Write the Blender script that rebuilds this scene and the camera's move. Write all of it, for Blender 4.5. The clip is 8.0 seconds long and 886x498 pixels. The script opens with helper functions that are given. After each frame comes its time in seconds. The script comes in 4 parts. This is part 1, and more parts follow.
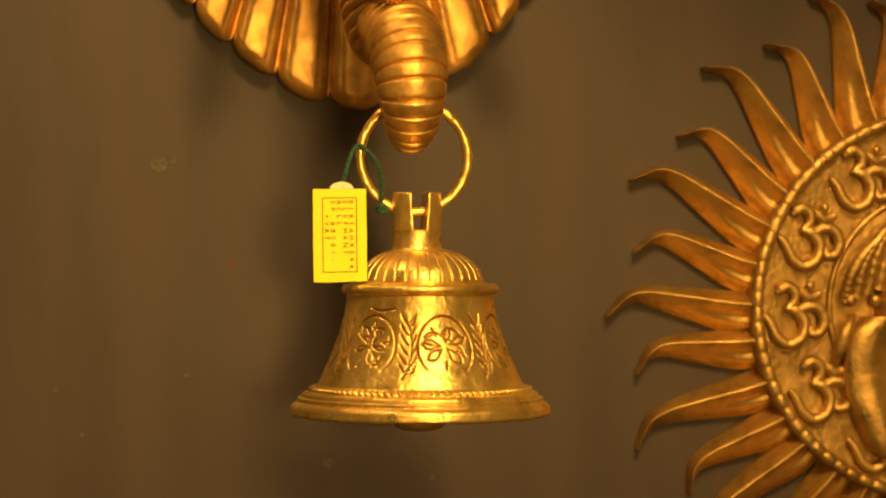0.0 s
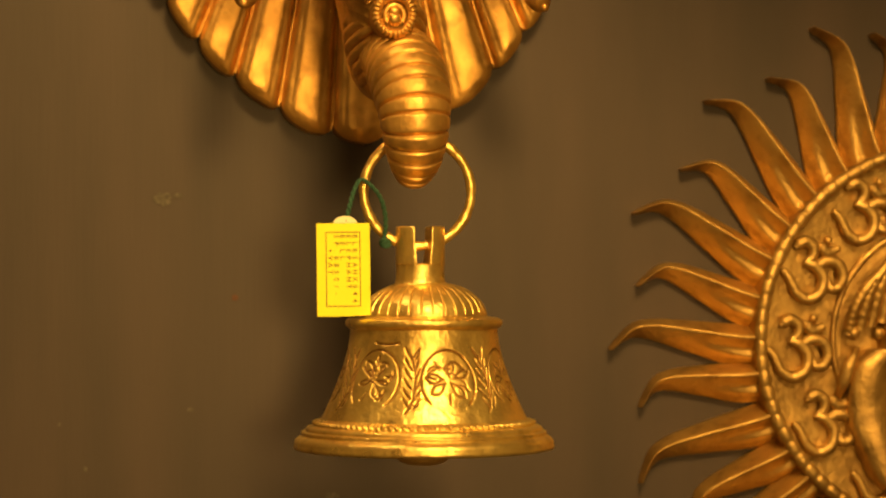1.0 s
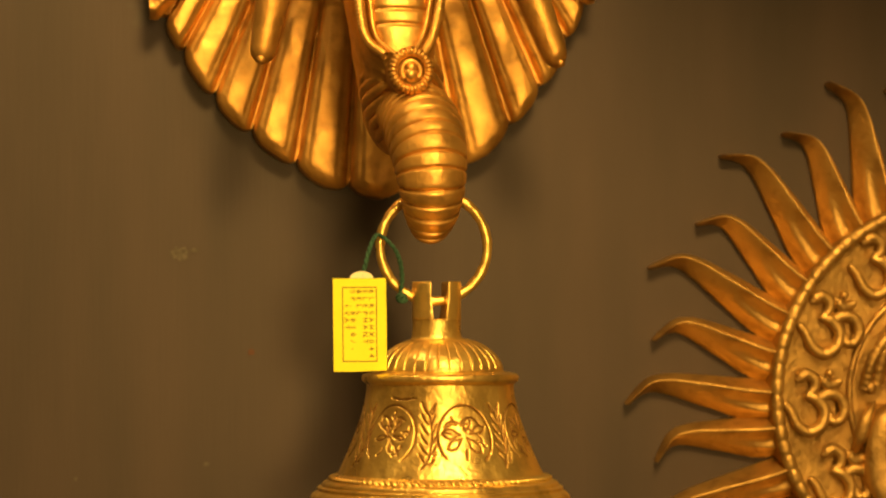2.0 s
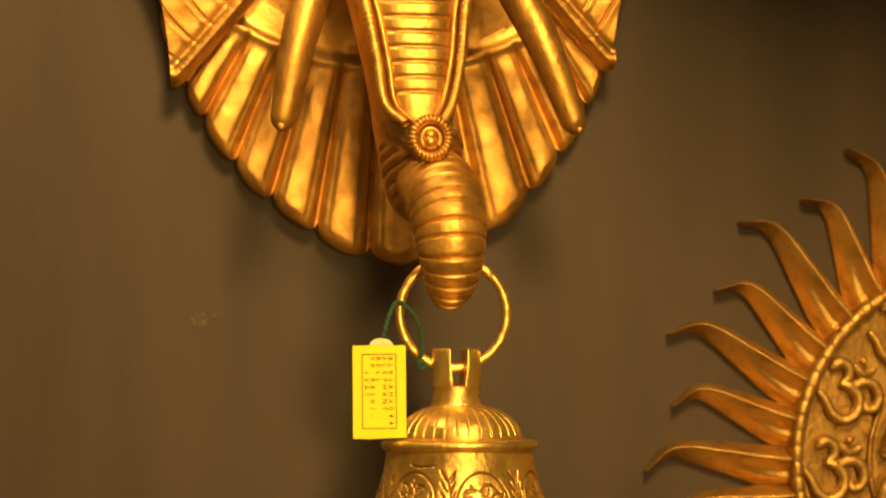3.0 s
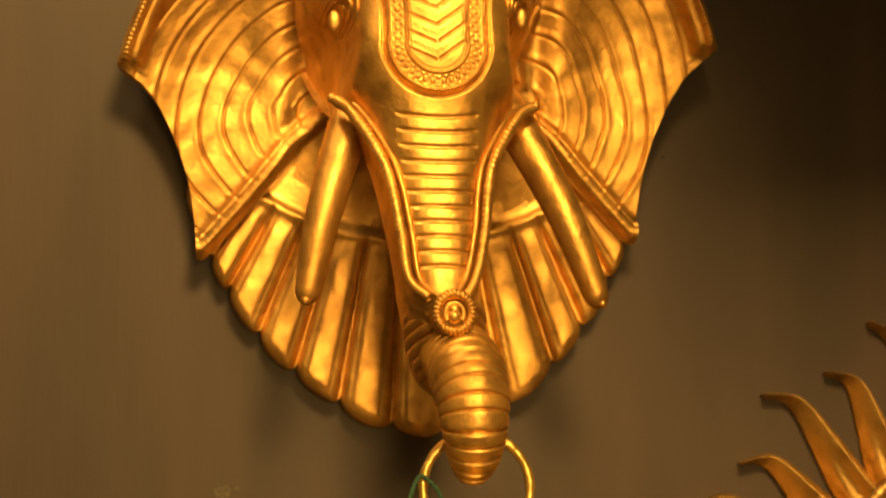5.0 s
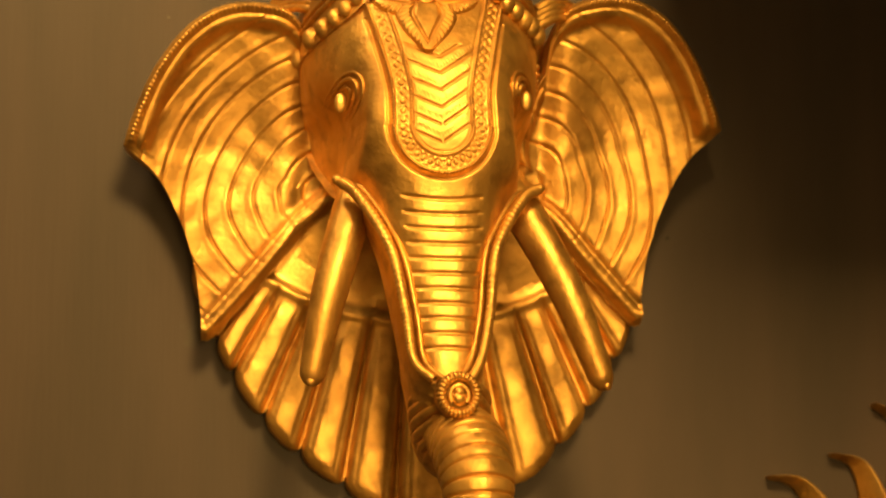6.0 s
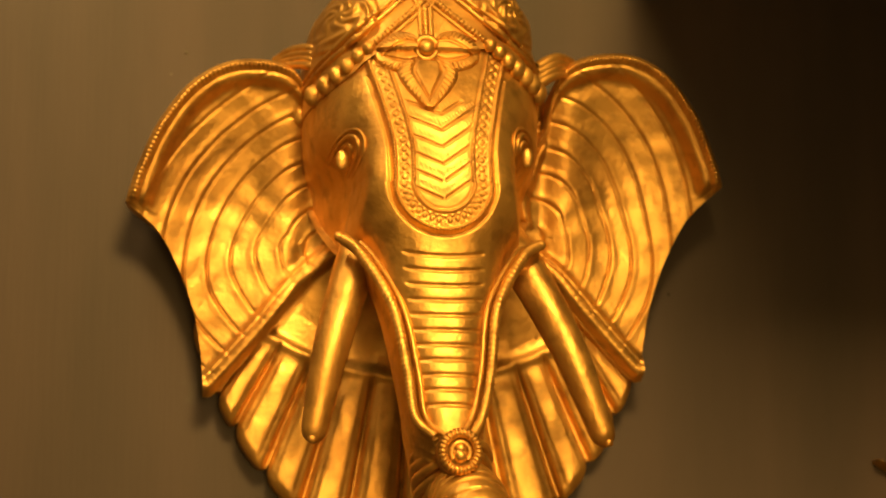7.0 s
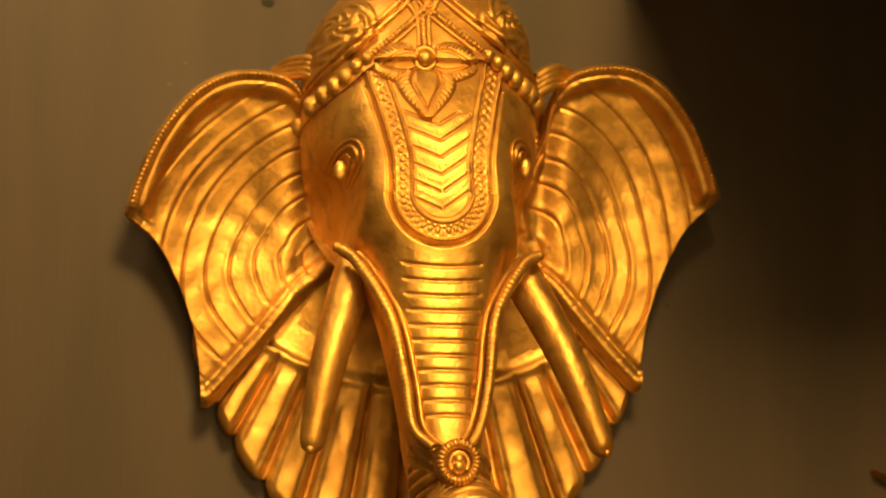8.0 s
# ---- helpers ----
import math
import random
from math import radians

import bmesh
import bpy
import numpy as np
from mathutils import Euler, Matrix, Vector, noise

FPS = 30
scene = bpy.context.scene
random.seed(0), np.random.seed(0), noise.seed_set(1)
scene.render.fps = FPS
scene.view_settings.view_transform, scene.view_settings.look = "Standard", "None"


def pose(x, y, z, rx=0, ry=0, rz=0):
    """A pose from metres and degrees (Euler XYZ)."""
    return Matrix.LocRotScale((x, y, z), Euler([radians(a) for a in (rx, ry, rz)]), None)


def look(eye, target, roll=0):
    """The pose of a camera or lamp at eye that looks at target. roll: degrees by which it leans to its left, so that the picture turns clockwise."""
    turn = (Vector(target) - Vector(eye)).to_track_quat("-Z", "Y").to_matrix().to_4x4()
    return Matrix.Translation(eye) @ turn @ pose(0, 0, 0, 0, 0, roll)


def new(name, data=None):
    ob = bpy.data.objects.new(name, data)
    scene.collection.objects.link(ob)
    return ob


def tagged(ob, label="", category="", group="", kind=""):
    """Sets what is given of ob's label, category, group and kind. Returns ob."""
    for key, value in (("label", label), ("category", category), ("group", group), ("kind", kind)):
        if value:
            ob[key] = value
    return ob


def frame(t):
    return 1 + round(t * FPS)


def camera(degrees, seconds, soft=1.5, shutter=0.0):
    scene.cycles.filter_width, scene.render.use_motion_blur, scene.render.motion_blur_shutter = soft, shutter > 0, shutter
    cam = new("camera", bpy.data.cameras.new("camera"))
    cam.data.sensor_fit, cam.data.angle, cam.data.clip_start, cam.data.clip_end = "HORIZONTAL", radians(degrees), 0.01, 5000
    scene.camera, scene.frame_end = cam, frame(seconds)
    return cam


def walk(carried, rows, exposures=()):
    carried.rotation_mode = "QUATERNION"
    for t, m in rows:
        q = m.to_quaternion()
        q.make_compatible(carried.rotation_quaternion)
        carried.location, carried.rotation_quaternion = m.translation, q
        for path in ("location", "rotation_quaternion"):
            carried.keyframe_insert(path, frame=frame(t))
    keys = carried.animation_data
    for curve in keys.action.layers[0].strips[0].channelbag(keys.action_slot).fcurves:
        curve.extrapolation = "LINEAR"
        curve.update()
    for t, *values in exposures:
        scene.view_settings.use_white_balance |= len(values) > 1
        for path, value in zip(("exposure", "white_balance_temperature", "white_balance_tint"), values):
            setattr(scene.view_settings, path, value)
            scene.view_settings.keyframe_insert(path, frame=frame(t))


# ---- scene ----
# The camera stands on a tripod and tilts up; the eye sits a little before the pivot.
cam = camera(22.18, 8.0, soft=2.0, shutter=0.5)
cam.data.dof.use_dof, cam.data.dof.focus_distance, cam.data.dof.aperture_fstop = True, 1.040, 9.5
ROWS = [
    (0.0, -0.1815, -1.1457, 1.5000, -9.000, 0.000, 0.000),
    (0.5, -0.1815, -1.1460, 1.5006, -8.973, 0.306, 0.097),
    (1.0, -0.1816, -1.1465, 1.5014, -8.913, 0.784, 0.096),
    (2.5, -0.1831, -1.1486, 1.5051, -8.306, 2.796, 0.044),
    (3.0, -0.1837, -1.1494, 1.5065, -8.099, 3.588, 0.000),
    (3.5, -0.1841, -1.1503, 1.5079, -7.909, 4.406, -0.010),
    (4.0, -0.1846, -1.1515, 1.5097, -7.754, 5.438, -0.054),
    (4.5, -0.1850, -1.1528, 1.5116, -7.641, 6.522, -0.106),
    (6.0, -0.1860, -1.1565, 1.5165, -7.436, 9.484, -0.223),
    (6.5, -0.1862, -1.1575, 1.5177, -7.409, 10.212, -0.242),
    (7.0, -0.1863, -1.1583, 1.5186, -7.396, 10.792, -0.224),
    (7.5, -0.1863, -1.1585, 1.5189, -7.417, 10.968, -0.249),
    (8.0, -0.1863, -1.1586, 1.5190, -7.436, 11.033, -0.226),
]
walk(cam, [(t, pose(x, y, z, 90 + pitch, 0, yaw) @ pose(0, 0, 0, 0, 0, -roll)) for t, x, y, z, yaw, pitch, roll in ROWS],
     exposures=[(0.0, 0.0), (6.0, 0.0), (7.0, -0.1), (8.0, -0.2)])

# ---- light ----
world = bpy.data.worlds.new("room_dark")
world.use_nodes = True
world.node_tree.nodes["Background"].inputs[0].default_value = (0.9, 0.6, 0.3, 1)
world.node_tree.nodes["Background"].inputs[1].default_value = 0.05
scene.world = world
WARM = (1.0, 0.595, 0.165)


def lamp(name, kind, place, target, watts, color=WARM, **more):
    data = bpy.data.lights.new(name, kind)
    data.energy, data.color = watts, color
    for key, value in more.items():
        if key == "size":
            data.size = value
        elif key == "cone":
            data.spot_size = radians(value)
        elif key == "blend":
            data.spot_blend = value
        elif key == "radius":
            data.shadow_soft_size = value
    ob = new(name, data)
    ob.matrix_world = look(place, target)
    return ob


lamp("shop_light", "AREA", (0.09, -1.45, 2.50), (-0.04, 0, 1.60), 16.5, size=0.27)
lamp("shop_light", "AREA", (-0.04, -1.30, 2.42), (-0.04, 0, 1.56), 13.5, size=0.27)
lamp("wall_washer", "SPOT", (-0.30, -0.22, 2.13), (-0.30, 0.0, 1.55), 6.3, color=(1.0, 0.65, 0.24), cone=100, blend=1.0, radius=0.06)
lamp("front_light", "SPOT", (0.12, -2.4, 1.54), (-0.02, -0.1, 1.50), 120, cone=14, blend=1.0, radius=0.22)
lamp("room_glow", "AREA", (-0.3, -2.7, 1.5), (-0.1, 0, 1.55), 9, size=1.2)

# ---- materials ----


def material(name, base, rough, metal=0.0):
    mat = bpy.data.materials.new(name)
    mat.use_nodes = True
    nodes, links = mat.node_tree.nodes, mat.node_tree.links
    bsdf = nodes["Principled BSDF"]
    bsdf.inputs["Base Color"].default_value = (*base, 1)
    bsdf.inputs["Roughness"].default_value = rough
    bsdf.inputs["Metallic"].default_value = metal
    return mat, nodes, links, bsdf


def noisy(nodes, links, scale, detail=4.0, stretch=(1, 1, 1)):
    where = nodes.new("ShaderNodeTexCoord")
    mapping = nodes.new("ShaderNodeMapping")
    mapping.inputs["Scale"].default_value = stretch
    tex = nodes.new("ShaderNodeTexNoise")
    tex.inputs["Scale"].default_value = scale
    tex.inputs["Detail"].default_value = detail
    links.new(where.outputs["Object"], mapping.inputs["Vector"])
    links.new(mapping.outputs["Vector"], tex.inputs["Vector"])
    return tex


def ramp(nodes, links, source, stops):
    node = nodes.new("ShaderNodeValToRGB")
    els = node.color_ramp.elements
    while len(els) < len(stops):
        els.new(0.5)
    for el, (at, col) in zip(els, stops):
        el.position, el.color = at, (*col, 1)
    links.new(source, node.inputs[0])
    return node


def bump(nodes, links, bsdf, source, strength, distance):
    node = nodes.new("ShaderNodeBump")
    node.inputs["Strength"].default_value = strength
    node.inputs["Distance"].default_value = distance
    links.new(source, node.inputs["Height"])
    links.new(node.outputs["Normal"], bsdf.inputs["Normal"])


def brass(name, light, dark, rough_lo, rough_hi, relief=0.0006):
    mat, nodes, links, bsdf = material(name, light, 0.35, 0.86)
    stains = noisy(nodes, links, 24, 6)
    col = ramp(nodes, links, stains.outputs["Fac"], [(0.28, dark), (0.60, light)])
    patina = noisy(nodes, links, 110, 10)
    spots = ramp(nodes, links, patina.outputs["Fac"], [(0.50, (0, 0, 0)), (0.70, (0.56, 0.56, 0.56))])
    mix = nodes.new("ShaderNodeMixRGB")
    mix.inputs["Color2"].default_value = (dark[0] * 0.58, dark[1] * 0.56, dark[2] * 0.62, 1)
    links.new(spots.outputs["Color"], mix.inputs["Fac"])
    links.new(col.outputs["Color"], mix.inputs["Color1"])
    links.new(mix.outputs["Color"], bsdf.inputs["Base Color"])
    fine = noisy(nodes, links, 90, 6)
    rr = nodes.new("ShaderNodeMapRange")
    rr.inputs["From Min"].default_value, rr.inputs["From Max"].default_value = 0.3, 0.7
    rr.inputs["To Min"].default_value, rr.inputs["To Max"].default_value = rough_lo, rough_hi
    links.new(fine.outputs["Fac"], rr.inputs["Value"])
    links.new(rr.outputs["Result"], bsdf.inputs["Roughness"])
    dents = noisy(nodes, links, 60, 3)
    pits = noisy(nodes, links, 420, 4)
    both = nodes.new("ShaderNodeMath")
    both.operation = "MULTIPLY_ADD"
    both.inputs[1].default_value = 0.55
    links.new(pits.outputs["Fac"], both.inputs[0])
    links.new(dents.outputs["Fac"], both.inputs[2])
    hammer = noisy(nodes, links, 170, 2, (1, 1, 0.6))
    cast = nodes.new("ShaderNodeMath")
    cast.operation = "MULTIPLY_ADD"
    cast.inputs[1].default_value = 0.55
    links.new(hammer.outputs["Fac"], cast.inputs[0])
    links.new(both.outputs[0], cast.inputs[2])
    bump(nodes, links, bsdf, cast.outputs[0], 0.75, relief)
    return mat


BRASS = brass("worn_brass", (0.80, 0.470, 0.128), (0.56, 0.300, 0.078), 0.35, 0.56, 0.0007)
BELL_BRASS = brass("bell_brass", (0.92, 0.665, 0.21), (0.70, 0.45, 0.125), 0.25, 0.46, 0.0009)
SUN_BRASS = brass("dull_brass", (0.64, 0.410, 0.135), (0.40, 0.235, 0.070), 0.38, 0.54, 0.0012)

TARNISH = brass("tarnished_brass", (0.40, 0.215, 0.062), (0.22, 0.105, 0.032), 0.42, 0.60, 0.0006)

BOARD, n_, l_, b_ = material("dark_board", (0.1, 0.085, 0.07), 0.6)
big = noisy(n_, l_, 7, 6, (3.0, 1, 0.5))
tone = ramp(n_, l_, big.outputs["Fac"], [(0.33, (0.038, 0.0262, 0.0240)), (0.67, (0.0605, 0.0398, 0.0365))])
scuff = noisy(n_, l_, 16, 8)
marks = ramp(n_, l_, scuff.outputs["Fac"], [(0.70, (0, 0, 0)), (0.78, (1, 1, 1))])
mixer = n_.new("ShaderNodeMixRGB")
mixer.inputs["Color2"].default_value = (0.075, 0.07, 0.06, 1)
l_.new(marks.outputs["Color"], mixer.inputs["Fac"])
l_.new(tone.outputs["Color"], mixer.inputs["Color1"])
l_.new(mixer.outputs["Color"], b_.inputs["Base Color"])
grain = noisy(n_, l_, 60, 4, (6, 1, 0.4))
bump(n_, l_, b_, grain.outputs["Fac"], 0.25, 0.0006)

PLASTER, n_, l_, b_ = material("room_plaster", (0.25, 0.2, 0.15), 0.8)
big = noisy(n_, l_, 3, 5)
tone = ramp(n_, l_, big.outputs["Fac"], [(0.3, (0.20, 0.16, 0.12)), (0.7, (0.30, 0.25, 0.19))])
l_.new(tone.outputs["Color"], b_.inputs["Base Color"])

PAPER, n_, l_, b_ = material("yellow_paper", (0.90, 0.84, 0.03), 0.75)
big = noisy(n_, l_, 120, 4)
tone = ramp(n_, l_, big.outputs["Fac"], [(0.3, (0.87, 0.82, 0.025)), (0.7, (0.92, 0.87, 0.035))])
l_.new(tone.outputs["Color"], b_.inputs["Base Color"])
PALE, _, _, _ = material("pale_paper", (0.85, 0.82, 0.55), 0.8)
INK, _, _, _ = material("brown_ink", (0.13, 0.055, 0.015), 0.7)
TWINE, n_, l_, b_ = material("green_twine", (0.03, 0.09, 0.05), 0.9)
fibre = noisy(n_, l_, 900, 3)
tone = ramp(n_, l_, fibre.outputs["Fac"], [(0.3, (0.010, 0.045, 0.03)), (0.7, (0.035, 0.11, 0.068))])
l_.new(tone.outputs["Color"], b_.inputs["Base Color"])

# ---- mesh tools ----
Z0 = 1.5          # height of the bell's neck
AXIS = -0.048     # middle of the elephant's head


class Shape:
    """Gathers grids and tubes for one mesh. Coordinates: x, height over Z0, depth before the wall."""

    def __init__(self):
        self.v, self.f = [], []

    def grid(self, x, z, d, wrap_u=False, wrap_v=False):
        x, z, d = np.broadcast_arrays(x, z, d)
        nu, nv = x.shape
        base = len(self.v)
        self.v.extend(np.column_stack([x.ravel(), -d.ravel(), z.ravel() + Z0]).tolist())
        for i in range(nu if wrap_u else nu - 1):
            i2 = (i + 1) % nu
            for j in range(nv if wrap_v else nv - 1):
                j2 = (j + 1) % nv
                self.f.append((base + i * nv + j, base + i2 * nv + j, base + i2 * nv + j2, base + i * nv + j2))

    def tube(self, path, radius, sides=16, rib=0.0, ribs=0, closed=False, flat=1.0):
        """A round bar along path (n x 3: x, z, d); radius a number or one for each point; ribs: rope-like rings."""
        p = np.asarray(path, float)
        n = len(p)
        r = np.broadcast_to(np.asarray(radius, float), (n,)).copy()
        if ribs:
            r = r * (1 + rib * np.cos(np.linspace(0, 2 * np.pi * ribs, n)))
        t = (np.roll(p, -1, 0) - np.roll(p, 1, 0)) if closed else np.gradient(p, axis=0)
        t /= np.linalg.norm(t, axis=1)[:, None] + 1e-12
        side = np.cross(t, np.array([0.0, 0.0, 1.0]))
        weak = np.linalg.norm(side, axis=1) < 0.15
        side[weak] = np.cross(t[weak], np.array([0.0, 1.0, 0.0]))
        for k in range(1, n):
            if side[k] @ side[k - 1] < 0:
                side[k] *= -1
        side /= np.linalg.norm(side, axis=1)[:, None]
        up = np.cross(side, t)
        a = np.linspace(0, 2 * np.pi, sides, endpoint=False)
        q = p[:, None] + r[:, None, None] * (np.cos(a)[None, :, None] * side[:, None] + flat * np.sin(a)[None, :, None] * up[:, None])
        self.grid(q[..., 0], q[..., 1], q[..., 2], wrap_u=closed, wrap_v=True)

    def ball(self, x, z, d, r, flat=1.0, tall=1.0, n=14):
        u, w = np.meshgrid(np.linspace(0, np.pi, n), np.linspace(0, 2 * np.pi, 2 * n, endpoint=False), indexing="ij")
        self.grid(x + r * np.sin(u) * np.cos(w), z + r * tall * np.sin(u) * np.sin(w), d + r * flat * np.cos(u), wrap_v=True)

    def lathe(self, x, d, prof, n=160, relief=None):
        """Turns prof (radius, height) about an upright axis."""
        prof = np.asarray(prof, float)
        a = np.linspace(0, 2 * np.pi, n, endpoint=False)
        r = np.repeat(prof[:, :1], n, 1)
        z = np.repeat(prof[:, 1:2], n, 1)
        if relief is not None:
            r = r + relief(a[None, :], z, r)
        self.grid(x + r * np.sin(a), z, d + r * np.cos(a), wrap_v=True)

    def mesh(self, name, mat, smooth=True):
        data = bpy.data.meshes.new(name)
        data.from_pydata(self.v, [], self.f)
        if smooth:
            data.polygons.foreach_set("use_smooth", [True] * len(data.polygons))
        data.materials.append(mat)
        return data


def curve(points, n):
    """A smooth line (Catmull-Rom) through control points."""
    p = np.asarray(points, float)
    p = np.vstack([2 * p[0] - p[1], p, 2 * p[-1] - p[-2]])
    s = np.linspace(0, len(p) - 3 - 1e-9, n)
    i = s.astype(int)
    t = (s - i)[:, None]
    a, b, c, e = p[i], p[i + 1], p[i + 2], p[i + 3]
    return 0.5 * (2 * b + (c - a) * t + (2 * a - 5 * b + 4 * c - e) * t**2 + (3 * b - a - 3 * c + e) * t**3)


def profile(at, knots):
    """Smooth value at heights `at` from (height, value) knots in falling order."""
    k = np.asarray(knots, float)[::-1]
    fine = curve(k, 400)
    return np.interp(at, fine[:, 0], fine[:, 1])


def bell_curve(x, w):
    return np.exp(-((x / w) ** 2))


def part(name, data, parent, label=""):
    ob = new(name, data)
    ob.parent = parent
    if label:
        ob["label"] = label
    return ob


def box(x0, x1, y0, y1, z0, z1, name, mat, bevel=0.0):
    bm = bmesh.new()
    bmesh.ops.create_cube(bm, size=1)
    for v in bm.verts:
        v.co = ((x0, x1)[v.co.x > 0], (y0, y1)[v.co.y > 0], (z0, z1)[v.co.z > 0])
    if bevel:
        bmesh.ops.bevel(bm, geom=bm.edges[:], offset=bevel, segments=2, affect="EDGES")
    data = bpy.data.meshes.new(name)
    bm.to_mesh(data)
    bm.free()
    data.materials.append(mat)
    return data


# ---- the room ----
tagged(new("wall_north", box(-1.8, 1.8, 0, 0.12, 0, 2.8, "wall_north", BOARD)), "dark brown painted display wall with scuffs", "wall", kind="structure")
tagged(new("wall_south", box(-1.8, 1.8, -3.12, -3.0, 0, 2.8, "wall_south", PLASTER)), "plain dim wall behind the camera", "wall", kind="structure")
tagged(new("wall_west", box(-1.92, -1.8, -3.12, 0.12, 0, 2.8, "wall_west", PLASTER)), "plain dim side wall", "wall", kind="structure")
tagged(new("wall_east", box(1.8, 1.92, -3.12, 0.12, 0, 2.8, "wall_east", PLASTER)), "plain dim side wall", "wall", kind="structure")
tagged(new("floor", box(-1.92, 1.92, -3.12, 0.12, -0.1, -0.002, "floor", PLASTER)), "plain dim floor", "floor", kind="structure")
tagged(new("ceiling", box(-1.92, 1.92, -3.12, 0.12, 2.802, 2.9, "ceiling", PLASTER)), "plain dim ceiling", "ceiling", kind="structure")

# an unseen board added over the plaque, sized to shade the upper right wall
tagged(new("shade_board", box(0.063, 0.80, -0.44, -0.001, Z0 + 0.406, Z0 + 0.430, "shade_board", BOARD, 0.002)), "unseen dark board added above the view to shade the wall", "shelf", kind="structure")

# ---- the elephant's head, one cast piece ----
FACE_HALF = [(0.352, 0.0450), (0.333, 0.0565), (0.31, 0.0605), (0.28, 0.0600), (0.25, 0.0560), (0.232, 0.0490), (0.215, 0.0385), (0.19, 0.0290), (0.159, 0.0228), (0.132, 0.0190), (0.110, 0.0176), (0.098, 0.0158), (0.088, 0.0100), (0.083, 0.001)]
FACE_FRONT = [(0.352, 0.090), (0.31, 0.110), (0.28, 0.123), (0.25, 0.128), (0.232, 0.128), (0.215, 0.127), (0.19, 0.129), (0.159, 0.134), (0.132, 0.139), (0.120, 0.138), (0.110, 0.128), (0.098, 0.120), (0.088, 0.112), (0.083, 0.104)]


def face_middle(z):
    return np.interp(z, (0.08, 0.11, 0.13, 0.3), (-0.0440, -0.0458, -0.0495, -0.0535))


def bulge(z):
    return 2.6 + 0.5 / (1 + np.exp(-(z - 0.275) / 0.010)) + 1.6 * bell_curve(z - 0.248, 0.020)


def hollow(dx, z):
    """How far the temples sink in below the brows, beside the sharp edge of the cheek."""
    edge = np.interp(z, (0.215, 0.226, 0.240, 0.252, 0.268, 0.285), (0.046, 0.0435, 0.0400, 0.0390, 0.0410, 0.0450))
    soft = np.interp(z, (0.24, 0.285), (0.0010, 0.0030))
    window = 1 / (1 + np.exp((z - 0.2685) / 0.0042)) / (1 + np.exp(-(z - 0.216) / 0.004))
    return 0.050 * window / (1 + np.exp(-np.clip((np.abs(dx) - edge) / soft, -40, 40)))


def face_depth(x, z):
    a, front = profile(z, FACE_HALF), profile(z, FACE_FRONT)
    dx = x - face_middle(z)
    q = np.clip(np.abs(dx) / a, 0, 1)
    return np.maximum(0.02 + (front - 0.02) * (1 - q ** bulge(z)) ** (1 / 2.2) - hollow(dx, z), 0.02)


def panel_half(z):
    """Half width of the cloth-like tongue on the forehead, zero below its rounded end."""
    end = np.sqrt(np.clip(1 - np.clip((0.2490 - z) / 0.0245, 0, 1) ** 2, 0, 1))
    return profile(z, [(0.36, 0.042), (0.315, 0.0345), (0.295, 0.0298), (0.27, 0.0247), (0.255, 0.0240), (0.2, 0.0243)]) * end


